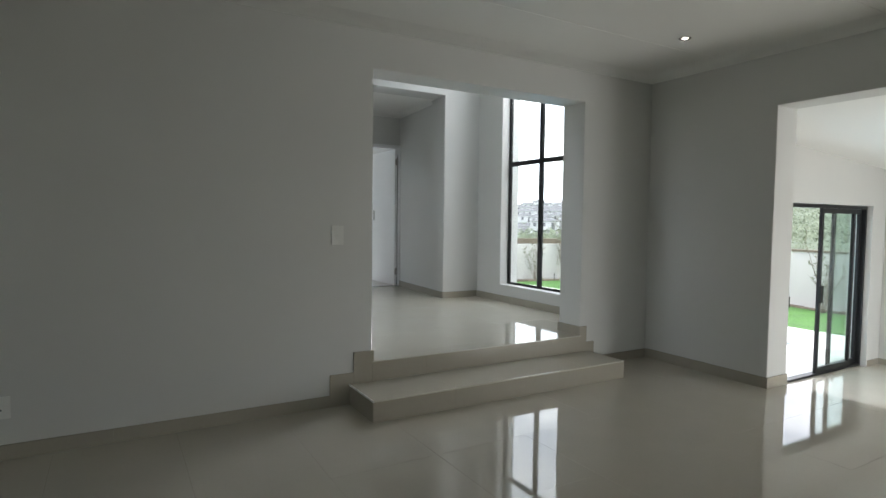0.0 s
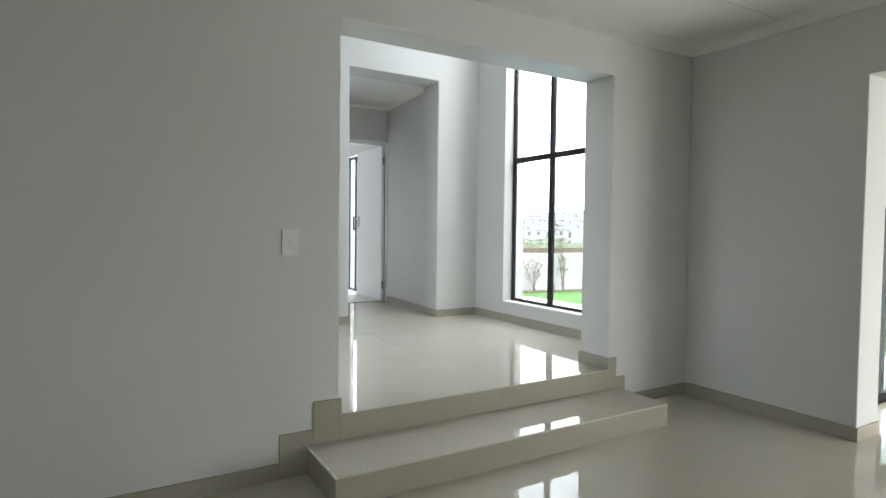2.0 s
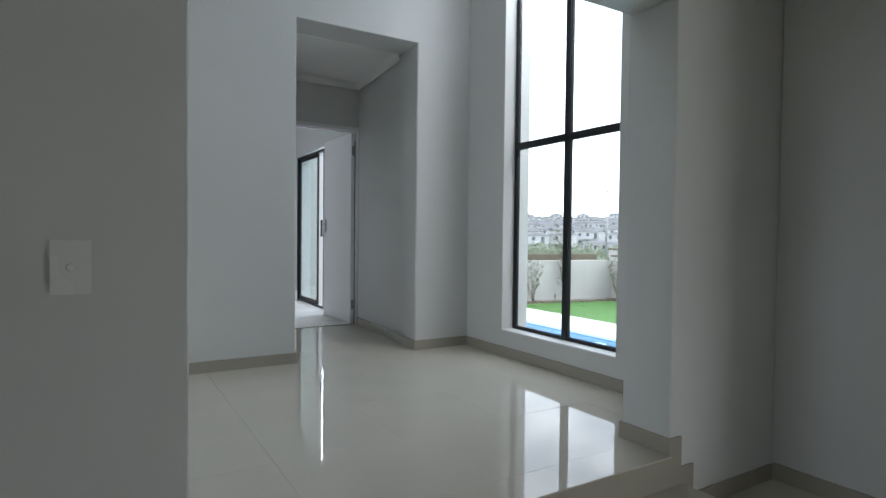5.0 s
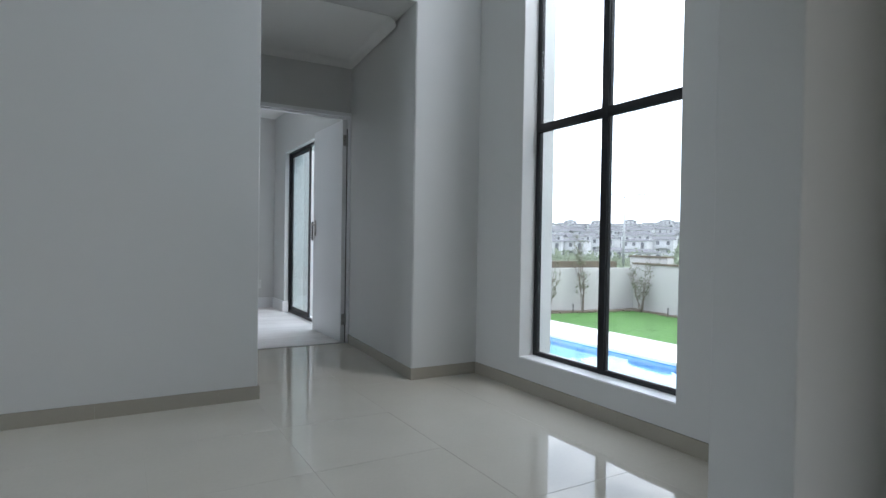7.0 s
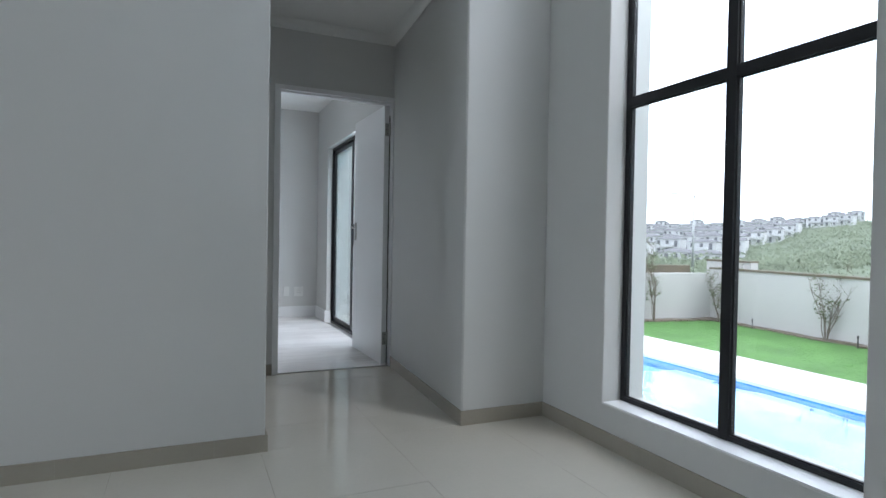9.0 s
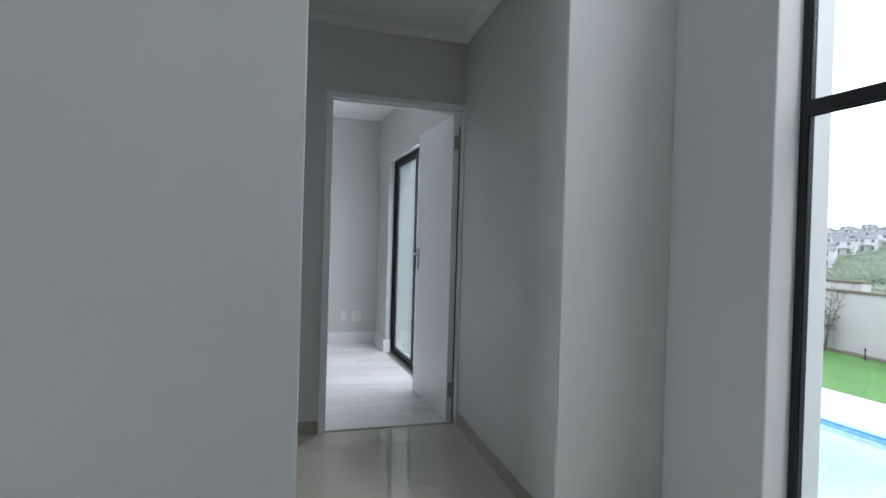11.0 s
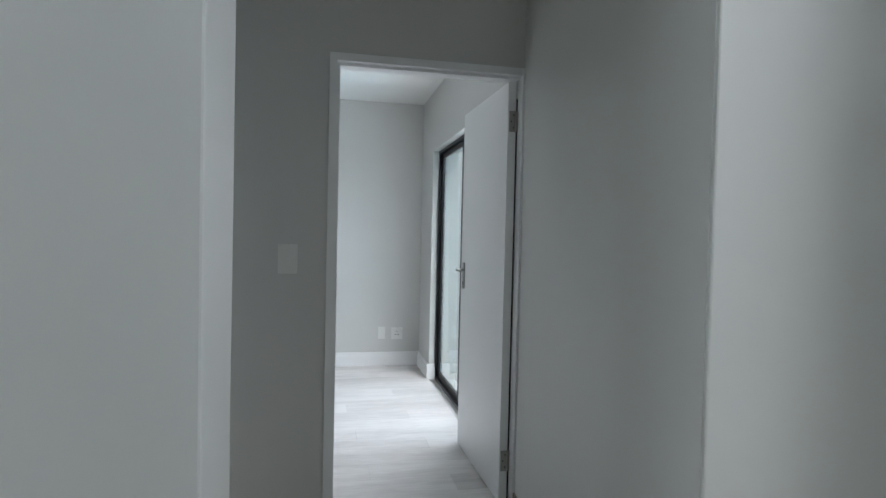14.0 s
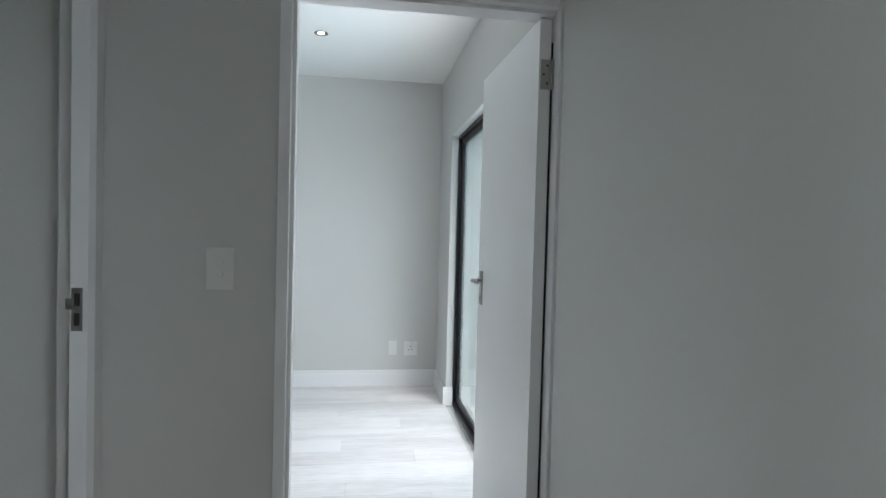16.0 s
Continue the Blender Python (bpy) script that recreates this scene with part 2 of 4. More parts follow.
def thing(name, label, category, group="", at=None):
    ob = new(name)
    ob.empty_display_size = 0.1
    if at is not None:
        ob.matrix_world = at
    return tagged(ob, label, category, group)


def structure(name, bm, mat, label, category, smooth=False):
    return tagged(mesh_object(name, bm, mat, smooth), label, category, kind="structure")


def wall_mesh(axis, lo, hi, u0, u1, z0, z1, openings=(), bevel=0.006):
    """A wall between two planes across an axis, with openings (u0, u1, z0, z1) cut right through it and rounded plaster corners."""
    us = sorted({u0, u1, *[min(max(o[k], u0), u1) for o in openings for k in (0, 1)]})
    zs = sorted({z0, z1, *[min(max(o[k], z0), z1) for o in openings for k in (2, 3)]})
    us = [a + (b - a) * k / n for a, b in zip(us, us[1:]) for n in [max(1, round((b - a) / 0.35))] for k in range(n)] + [us[-1]]
    zs = [a + (b - a) * k / n for a, b in zip(zs, zs[1:]) for n in [max(1, round((b - a) / 0.35))] for k in range(n)] + [zs[-1]]
    bm, found = bmesh.new(), {}

    def vert(u, d, z):
        key = (u, d, z)
        if key not in found:
            found[key] = bm.verts.new((d, u, z) if axis == "x" else (u, d, z))
        return found[key]

    def filled(i, k):
        if not (0 <= i < len(us) - 1 and 0 <= k < len(zs) - 1):
            return False
        u, z = (us[i] + us[i + 1]) / 2, (zs[k] + zs[k + 1]) / 2
        return not any(o[0] < u < o[1] and o[2] < z < o[3] for o in openings)

    for i in range(len(us) - 1):
        for k in range(len(zs) - 1):
            if not filled(i, k):
                continue
            a, b, c, d = us[i], us[i + 1], zs[k], zs[k + 1]
            for plane in (lo, hi):
                bm.faces.new([vert(a, plane, c), vert(b, plane, c), vert(b, plane, d), vert(a, plane, d)])
            for far, q in (((i - 1, k), ((a, c), (a, d))), ((i + 1, k), ((b, c), (b, d))), ((i, k - 1), ((a, c), (b, c))), ((i, k + 1), ((a, d), (b, d)))):
                if not filled(*far):
                    (p, r), (s, t) = q
                    bm.faces.new([vert(p, lo, r), vert(s, lo, t), vert(s, hi, t), vert(p, hi, r)])
    bmesh.ops.recalc_face_normals(bm, faces=bm.faces[:])
    for v in bm.verts:                      # hand-floated plaster is never quite flat
        v.co += 0.0022 * noise.noise_vector(v.co * 2.3)
    if bevel:
        soften(bm, bevel, 2)
    return bm


# ---- plan, in metres ----
UP = 0.28                     # hall, passage and bedroom floor
DOWN = -0.63                  # sun room floor
GARDEN = -0.66                # paving and lawn
AX0, AX1, AY0, AY1, ATOP = 2.170, 4.135, 4.80, 5.066, 2.305     # opening between lounge and hall
EX0, EX1, EY0, EY1, ETOP = 4.971, 5.241, 0.9, 3.630, 2.174      # opening between lounge and sun room
PX0, PX1, PY0, PY1, PTOP = 3.220, 4.240, 7.362, 7.695, 2.842    # opening into the passage
PXE = 4.345                                                     # passage east wall at the bedroom door
WX0, WX1, WY0, WY1, WZ0, WZ1 = 4.756, 5.02, 5.666, 6.848, 0.487, 4.70   # hall window
DY0, DY1 = 8.857, 8.977                                         # passage end wall
BX, BX1, BY = 4.368, 4.62, 11.841                               # bedroom walls
LOUNGE_CEILING, HALL_CEILING, PASSAGE_CEILING, BED_CEILING = 2.635, 5.1, 2.842, 2.86

# ---- walls ----
structure("wall_lounge_north", wall_mesh("y", AY0, AY1, -3.6, EX1, -0.75, 5.3, [(AX0, AX1, 0.2, ATOP)]), WALL, "light grey painted wall with a wide opening up to the hall", "wall")
structure("wall_lounge_east", wall_mesh("x", EX0, EX1, -3.2, AY0 - 0.001, -0.75, 2.9, [(EY0, EY1, -0.003, ETOP)]), WALL, "light grey painted wall with an opening to the sun room", "wall")
structure("wall_lounge_south", wall_mesh("y", -3.4, -3.2, -3.6, EX1, -0.75, 2.9), WALL, "light grey painted lounge wall", "wall")
structure("wall_lounge_west", wall_mesh("x", -3.8, -3.6, -3.4, AY1, -0.75, 5.3, [(-3.0, -0.2, 0.0, 2.3)]), WALL, "light grey painted lounge wall", "wall")
structure("wall_hall_window", wall_mesh("x", WX0, WX1, AY1 + 0.001, PY0 - 0.001, -0.9, 5.3, [(WY0, WY1, WZ0, WZ1)]), WALL, "pale grey hall wall with a tall window opening", "wall")
bm = wall_mesh("y", PY0, PY1, -2.0, WX1, -0.9, 5.3, [(PX0, PX1, UP - 0.08, PTOP)])
for v in bm.verts:
    if abs(v.co.x - PX1) < 0.012 and v.co.z < PTOP + 0.012:
        v.co.x += (PXE - PX1) * (v.co.y - PY0) / (DY0 - PY0)
structure("wall_hall_north", bm, WALL, "pale grey hall wall with the passage opening", "wall")
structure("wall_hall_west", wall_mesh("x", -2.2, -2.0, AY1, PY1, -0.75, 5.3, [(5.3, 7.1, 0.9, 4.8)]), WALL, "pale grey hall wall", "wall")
bm = bmesh.new()
prism(bm, [(PX1 - 0.0030, PY0 + 0.008), (4.9, PY0 + 0.008), (4.9, DY0 - 0.001), (PXE - 0.003, DY0 - 0.001)], -0.9, 3.1)
structure("wall_passage_east", bm, WALL, "pale grey passage wall", "wall")
structure("wall_passage_west", wall_mesh("x", 2.85, 2.94, PY1 + 0.001, DY0 - 0.001, -0.75, 3.1, [(7.90, 8.775, UP - 0.08, 2.36)]), WALL, "pale grey passage wall with a doorway", "wall")
structure("wall_passage_end", wall_mesh("y", DY0, DY1, 0.6, 4.9, -0.75, 3.1, [(3.465, 4.345, UP - 0.08, 2.358)]), WALL, "grey passage end wall with the bedroom doorway", "wall")
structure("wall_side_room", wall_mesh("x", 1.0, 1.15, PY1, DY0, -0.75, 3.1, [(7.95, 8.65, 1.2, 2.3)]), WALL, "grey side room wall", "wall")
structure("wall_bedroom_east", wall_mesh("x", BX, BX1, DY1 + 0.001, BY, -0.9, 3.1, [(9.45, 11.284, UP - 0.02, 2.33)]), WALL, "light grey bedroom wall with a sliding door opening", "wall")
structure("wall_bedroom_north", wall_mesh("y", BY, 12.05, 0.6, BX1, -0.9, 3.1), WALL, "light grey bedroom wall", "wall")
structure("wall_patio", wall_mesh("y", BY, 12.05, BX1 + 0.001, 7.6, -0.9, 3.1), OUTSIDE, "pale plastered wall beside the bedroom patio", "wall")
structure("wall_bedroom_west", wall_mesh("x", 0.6, 0.8, DY1, BY, -0.75, 3.1), WALL, "light grey bedroom wall", "wall")
# sun room
SX1, SLX0, SLX1, SLTOP = 9.72, 6.7, 9.38, 1.53
structure("wall_sunroom_north", wall_mesh("y", AY0, AY1, EX1 + 0.001, 10.0, -0.9, 2.9, [(SLX0, SLX1, DOWN - 0.01, SLTOP)]), WALL, "white sun room wall with a sliding door opening", "wall")
structure("wall_sunroom_east", wall_mesh("x", SX1, 10.0, -0.6, AY0 - 0.001, -0.9, 2.9), WALL, "white sun room wall", "wall")
structure("wall_sunroom_south", wall_mesh("y", -0.85, -0.6, EX1, 10.0, -0.9, 2.9, [(6.1, 8.7, DOWN - 0.01, SLTOP)]), WALL, "white sun room wall", "wall")

# ---- ceilings, with cornices ----
structure("ceiling_lounge", solid(-3.6, EX0, -3.2, AY0, LOUNGE_CEILING, LOUNGE_CEILING + 0.15), CEILING, "white painted lounge ceiling", "ceiling")
structure("ceiling_hall", solid(-2.0, WX0, AY1, PY0, HALL_CEILING, HALL_CEILING + 0.15), CEILING, "white high hall ceiling", "ceiling")
structure("ceiling_passage", solid(1.15, 4.37, PY1, DY0, PASSAGE_CEILING, PASSAGE_CEILING + 0.15), CEILING, "white passage ceiling", "ceiling")
structure("ceiling_bedroom", solid(0.8, BX, DY1, BY, BED_CEILING, BED_CEILING + 0.15), CEILING, "white bedroom ceiling", "ceiling")
bm = bmesh.new()
v = [bm.verts.new(c) for c in ((EX1, -0.6, 2.36), (SX1, -0.6, 2.03), (SX1, AY0, 2.03), (EX1, AY0, 2.36), (EX1, -0.6, 2.56), (SX1, -0.6, 2.23), (SX1, AY0, 2.23), (EX1, AY0, 2.56))]
for f in ((0, 1, 2, 3), (4, 7, 6, 5), (0, 4, 5, 1), (1, 5, 6, 2), (2, 6, 7, 3), (3, 7, 4, 0)):
    bm.faces.new([v[i] for i in f])
structure("ceiling_sunroom", bm, CEILING, "white gently sloping sun room ceiling", "ceiling")


def cornice(name, corners, top, size=0.075):
    """A coved cornice along a line of wall corners, whose profile stands out from the wall on the left of the line."""
    bm = bmesh.new()
    profile = [(0.0, -size)] + [(size * (1 - math.cos(k * math.pi / 10)) * 0.92 + 0.004, -size * (1 - math.sin(k * math.pi / 10)) * 0.92 - 0.002) for k in range(6)] + [(size, 0.0)]
    rings = []
    for i, (x, y) in enumerate(corners):
        p = Vector((x, y))
        before = (p - Vector(corners[i - 1])).normalized() if i else None
        after = (Vector(corners[i + 1]) - p).normalized() if i + 1 < len(corners) else None
        na = Vector((-before.y, before.x)) if before else None
        nb = Vector((-after.y, after.x)) if after else None
        n = (na + nb) / (1 + na.dot(nb)) if na and nb else (na or nb)
        rings.append([bm.verts.new((x + n.x * a, y + n.y * a, top + b)) for a, b in profile])
    for a, b in zip(rings, rings[1:]):
        for k in range(len(profile) - 1):
            bm.faces.new((a[k], a[k + 1], b[k + 1], b[k]))
    return structure(name, bm, CORNICE, "white coved ceiling cornice", "cornice", True)


cornice("trim_cornice_lounge", [(EX0, -3.2), (EX0, AY0), (-3.6, AY0)], LOUNGE_CEILING)
cornice("trim_cornice_passage", [(PX1 + 0.004, PY1), (PXE, DY0), (2.94, DY0), (2.94, PY1)], PASSAGE_CEILING, 0.06)
# cover strips over the joints of the lounge ceiling boards
for k, y in enumerate((0.55, 1.75, 2.95, 4.15)):
    structure("trim_ceiling_strip", solid(-3.5, EX0 - 0.08, y - 0.012, y + 0.012, LOUNGE_CEILING - 0.003, LOUNGE_CEILING + 0.001, 0.001, 1), CEILING, "thin white ceiling joint strip", "trim")

# ---- floors ----
floor_lounge = structure("floor_lounge", solid(-3.6, EX1, -3.2, AY0 - 0.002, -0.2, -0.006), GROUT, "polished cream porcelain floor tiles", "floor")
bm = bmesh.new()
box(bm, -2.0, WX0, AY1 + 0.001, PY0 - 0.001, -0.2, UP - 0.006)
box(bm, AX0 + 0.001, AX1 - 0.001, AY0 - 0.004, AY1 + 0.001, 0.201, UP - 0.006)
box(bm, PX0 + 0.001, PX1 - 0.001, PY0 - 0.001, PY1 + 0.001, 0.201, UP - 0.006)
box(bm, 2.94, PXE, PY1 + 0.001, DY0, 0.05, UP - 0.006)
floor_hall = structure("floor_hall", bm, GROUT, "polished cream porcelain tiles in hall and passage", "floor")
floor_bedroom = structure("floor_bedroom", solid(0.8, BX, DY0 + 0.001, BY, 0.0, UP - 0.004), CONCRETE, "pale grey oak laminate bedroom floor", "floor")
structure("floor_side_room", solid(1.15, 2.94, PY1, DY0, 0.0, UP - 0.002), TILE, "cream tiled side room floor", "floor")
floor_sunroom = structure("floor_sunroom", solid(EX1, SX1, -0.6, AY0 + 0.1, -0.9, DOWN - 0.006), GROUT, "polished cream tiles in the sun room", "floor")

# two low steps up to the hall
steps = thing("steps", "two low cream tiled steps up to the hall", "steps")
part("step_core", solid(2.012, 4.21, 4.385, AY0 - 0.015, 0.0, 0.13), GROUT, steps)

# ---- hall window ----
FRAME_X0, FRAME_X1 = 4.868, 4.902


def bar(x0, x1, y0, y1, z0, z1, bevel=0.004):
    return solid(x0, x1, y0, y1, z0, z1, bevel, 2)


window = tagged(new("window_1"), "tall charcoal aluminium window of four panes", "window", kind="structure")
# slab added on the sill: its whiter paint stands for strong sky light
part("skylit_sill", solid(WX0 + 0.004, FRAME_X0 - 0.001, WY0 + 0.002, WY1 - 0.002, WZ0 - 0.002, WZ0 + 0.005, 0.002, 2), PAINT, window, "sill slab, its white paint standing for sky light")
MY0, MY1, TZ0, TZ1 = 6.224, 6.270, 1.946, 1.994
for name, q in (("frame_stile", (WY1 - 0.028, WY1, WZ0, WZ1)), ("frame_stile", (WY0, WY0 + 0.028, WZ0, WZ1)), ("frame_rail", (WY0 + 0.028, WY1 - 0.028, WZ0, WZ0 + 0.028)), ("frame_rail", (WY0 + 0.028, WY1 - 0.028, WZ1 - 0.028, WZ1))):
    part(name, bar(FRAME_X0, FRAME_X1, *q), ALUMINIUM, window)
part("mullion", bar(FRAME_X0 - 0.005, FRAME_X1 + 0.002, MY0, MY1, WZ0 - 0.004, WZ1 - 0.01), ALUMINIUM, window)
for y0, y1 in ((WY0 + 0.028, MY0), (MY1, WY1 - 0.028)):
    part("transom", bar(FRAME_X0 - 0.003, FRAME_X1, y0, y1, TZ0, TZ1), ALUMINIUM, window)
    for z0, z1 in ((WZ0 + 0.028, TZ0), (TZ1, WZ1 - 0.028)):
        bm = bmesh.new()
        for q in ((y0, y1, z0, z0 + 0.005), (y0, y1, z1 - 0.005, z1), (y0, y0 + 0.005, z0 + 0.005, z1 - 0.005), (y1 - 0.005, y1, z0 + 0.005, z1 - 0.005)):
            box(bm, FRAME_X0 + 0.006, FRAME_X0 + 0.014, *q)
        part("glazing_bead", bm, RUBBER, window)
        pane = part("pane", solid(FRAME_X0 + 0.015, FRAME_X0 + 0.021, y0 + 0.002, y1 - 0.002, z0 + 0.002, z1 - 0.002), GLASS, window, "clear glass pane")
        pane.visible_shadow = False

# plain unseen windows, added for light, west walls of hall and side room
for name, label, x, y0, y1, z0, z1 in (("window_2", "tall charcoal aluminium window, unseen, added to light the hall from the west", -2.1, 5.3, 7.1, 0.9, 4.8), ("window_3", "small charcoal aluminium side room window, unseen, added to light the passage", 1.07, 7.95, 8.65, 1.2, 2.3)):
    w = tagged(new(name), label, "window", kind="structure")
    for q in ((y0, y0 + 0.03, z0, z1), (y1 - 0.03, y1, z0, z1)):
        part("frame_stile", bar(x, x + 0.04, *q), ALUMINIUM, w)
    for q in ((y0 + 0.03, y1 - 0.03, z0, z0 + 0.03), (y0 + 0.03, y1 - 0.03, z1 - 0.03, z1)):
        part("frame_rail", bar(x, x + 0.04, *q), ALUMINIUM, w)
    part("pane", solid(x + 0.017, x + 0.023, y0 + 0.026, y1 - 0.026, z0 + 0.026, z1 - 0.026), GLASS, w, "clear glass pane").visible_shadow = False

# ---- sliding doors ----
def sliding_door(name, label, length, height, m, leaf_from, open_to, fixed_from, deep=0.085, jamb=0.036, w=0.05, fixed_to=None):
    """A two-leaf aluminium slider along +x from its base corner, its inside towards -y: outer frame, a fixed leaf and a sliding leaf with a handle."""
    d = tagged(new(name), label, "sliding door", kind="structure")
    d.matrix_world = m
    for nm, q in (("frame_jamb", (0, jamb, 0, deep, 0, height)), ("frame_jamb", (length - jamb, length, 0, deep, 0, height)), ("frame_head", (jamb, length - jamb, 0, deep, height - jamb * 1.25, height)), ("frame_track", (jamb, length - jamb, 0, deep, 0, 0.025))):
        part(nm, solid(*q, 0.004), ALUMINIUM, d)
    for k, (a, b, y, knob) in enumerate(((fixed_from, fixed_to or length - jamb - 0.001, deep * 0.55, False), (leaf_from, open_to, deep * 0.10, True))):
        z0, z1 = 0.027, height - jamb * 1.25 - 0.002
        leaf = part("sliding_leaf" if knob else "fixed_leaf", solid(a, a + w, y, y + deep * 0.4, z0, z1, 0.004), ALUMINIUM, d)
        part("stile", solid(b - w, b, y, y + deep * 0.4, z0, z1, 0.004), ALUMINIUM, leaf)
        part("rail", solid(a + w, b - w, y + 0.001, y + deep * 0.4 - 0.001, z0, z0 + w * 1.4, 0.003), ALUMINIUM, leaf)
        part("rail", solid(a + w, b - w, y + 0.001, y + deep * 0.4 - 0.001, z1 - w * 1.2, z1, 0.003), ALUMINIUM, leaf)
        pane = part("pane", solid(a + w - 0.006, b - w + 0.006, y + deep * 0.2 - 0.003, y + deep * 0.2 + 0.003, z0 + w * 1.4 - 0.006, z1 - w * 1.2 + 0.006), GREEN_GLASS, leaf, "faintly green glass pane")
        pane.visible_shadow = False
        if knob:
            bm = solid(a - 0.012, a + 0.050, y - 0.030, y - 0.001, 0.93, 1.14, 0.008, 3)
            part("handle", bm, RUBBER, leaf, "black plastic pull handle")
    return d


sliding_door("door_sunroom", "charcoal aluminium sliding door standing partly open", SLX1 - SLX0, SLTOP - DOWN, pose(SLX0, AY0 + 0.07, DOWN), 1.55, 2.40, 1.93)
# unseen door, added as the opening of the sun room fill
sliding_door("door_sunroom_south_unseen", "closed charcoal aluminium sliding door, unseen, added to let in light", 2.6, SLTOP - DOWN, pose(8.7, -0.66, DOWN, 0, 0, 180), 0.06, 1.34, 1.26)
# unseen door, added to let light into the lounge
sliding_door("door_lounge_west_unseen", "closed charcoal aluminium sliding door, unseen, added to let in light", 2.8, 2.3, pose(-3.66, -3.0, 0.0, 0, 0, 90), 0.06, 1.44, 1.36)
sliding_door("door_bedroom_slider", "charcoal aluminium sliding door left slightly open", 1.834, 2.33 - UP, pose(BX + 0.055, 11.284, UP, 0, 0, -90), 1.085, 1.812, 0.021, 0.046, 0.020, 0.034, 0.82)

# ---- bedroom door with its frame ----
def door_frame(name, x0, x1, z0, z1, m, depth):
    """A white painted frame round an opening of the wall, with a rebate and a rounded architrave edge. Local x along the wall, y into it."""
    f = tagged(new(name), "white painted door frame", "door frame", kind="structure")
    f.matrix_world = m
    for nm, q in (("jamb", (x0, x0 + 0.034, z0, z1)), ("jamb", (x1 - 0.034, x1, z0, z1)), ("head", (x0 + 0.034, x1 - 0.034, z1 - 0.034, z1))):
        bm = bmesh.new()
        if q[0] > x0 + 0.5:                 # hinge side: a shallow face and a deep rebate for the leaf
            box(bm, q[0] + 0.002, q[1], -0.014, 0.046, q[2], q[3])
            box(bm, q[0] + 0.007, q[1] - 0.001, 0.0462, depth - 0.001, q[2], q[3])
        else:
            box(bm, q[0], q[1], -0.014, depth + 0.014, q[2], q[3])
        soften(bm, 0.006, 3)
        part(nm, bm, PAINT, f)
    for nm, q in (("stop", (x0 + 0.034, x0 + 0.046, z0, z1 - 0.034)), ("stop", (x0 + 0.046, x1 - 0.037, z1 - 0.046, z1 - 0.034))):
        part(nm, solid(q[0], q[1], 0.02, depth - 0.045, q[2], q[3], 0.002), PAINT, f)
    # black strip put in as the shade of the gap beside the leaf
    part("seal", solid(x1 - 0.0405, x1 - 0.033, 0.0475, 0.060, z0, z1 - 0.13), RUBBER, f, "black strip standing for the shade in the hinge gap")
    return f


frame_bedroom = door_frame("door_frame_bedroom", 3.440, 4.362, UP, 2.378, pose(0, DY0, 0), DY1 - DY0)

LEAF_W, LEAF_H, LEAF_T = 0.806, 2.040, 0.040
door = tagged(new("door_1"), "white painted flush door standing wide open", "door", kind="structure")
door.matrix_world = pose(4.3215, DY1 - 0.072, UP + 0.006, 0, 0, 91.1)
# local: x along the leaf from the hinges, y across its thickness
part("leaf", solid(0.0, LEAF_W, 0.0, LEAF_T, 0.0, LEAF_H, 0.003), PAINT, door)
for z in (0.155, LEAF_H - 0.237):
    hinge = part("hinge", solid(-0.0025, 0.0, 0.003, 0.034, z, z + 0.10, 0.0008, 1), STEEL, door, "steel butt hinge")
    bm = bmesh.new()
    tube(bm, [(-0.006, -0.004, z), (-0.006, -0.004, z + 0.10)], [0.006, 0.006], 10)
    part("knuckle", bm, STEEL, hinge, smooth=False)
    bm = bmesh.new()
    for zz in (0.02, 0.05, 0.08):
        tube(bm, [(-0.0032, 0.012 + 0.012 * (zz == 0.05), z + zz), (-0.0024, 0.012 + 0.012 * (zz == 0.05), z + zz)], [0.004, 0.004], 8)
    part("screw", bm, DARK, hinge)


def lever(side):
    y = LEAF_T if side > 0 else 0.0
    plate = part("lock_plate", solid(LEAF_W - 0.085, LEAF_W - 0.045, min(y, y + 0.006 * side), max(y, y + 0.006 * side), 0.976, 1.134, 0.0015, 2), STEEL, door, "brushed steel lock plate")
    bm = bmesh.new()
    c = LEAF_W - 0.065
    tube(bm, [(c, y, 1.09), (c, y + 0.030 * side, 1.09), (c - 0.003, y + 0.042 * side, 1.09), (c - 0.014, y + 0.047 * side, 1.09), (c - 0.06, y + 0.047 * side, 1.09), (c - 0.11, y + 0.046 * side, 1.088)], [0.009, 0.009, 0.0095, 0.009, 0.008, 0.0075], 10)
    part("lever", bm, STEEL, plate, smooth=True)
    bm = bmesh.new()
    tube(bm, [(c, y + 0.005 * side, 1.012), (c, y + 0.0075 * side, 1.012)], [0.009, 0.009], 12)
    box(bm, c - 0.002, c + 0.002, min(y + 0.005 * side, y + 0.0076 * side), max(y + 0.005 * side, y + 0.0076 * side), 0.987, 1.012)
    part("keyhole", bm, DARK, plate)


lever(1)
lever(-1)

# ---- side doorway: frame and strike plate ----
sf = tagged(new("door_frame_side"), "white painted door frame with a steel strike plate", "door frame", kind="structure")
for nm, q in (("jamb", (2.904, 2.950, 8.735, 8.78, UP, 2.36)), ("jamb", (2.912, 2.950, 7.895, 7.937, UP, 2.36)), ("head", (2.912, 2.950, 7.937, 8.735, 2.318, 2.36))):
    part(nm, solid(*q, 0.006, 3), PAINT, sf)
strike = part("strike_plate", solid(2.909, 2.937, 8.7325, 8.7348, UP + 1.015, UP + 1.135, 0.0006, 1), STEEL, sf, "steel strike plate")
part("strike_lip", solid(2.893, 2.909, 8.7322, 8.7350, UP + 1.075, UP + 1.105, 0.0006, 1), STEEL, strike)
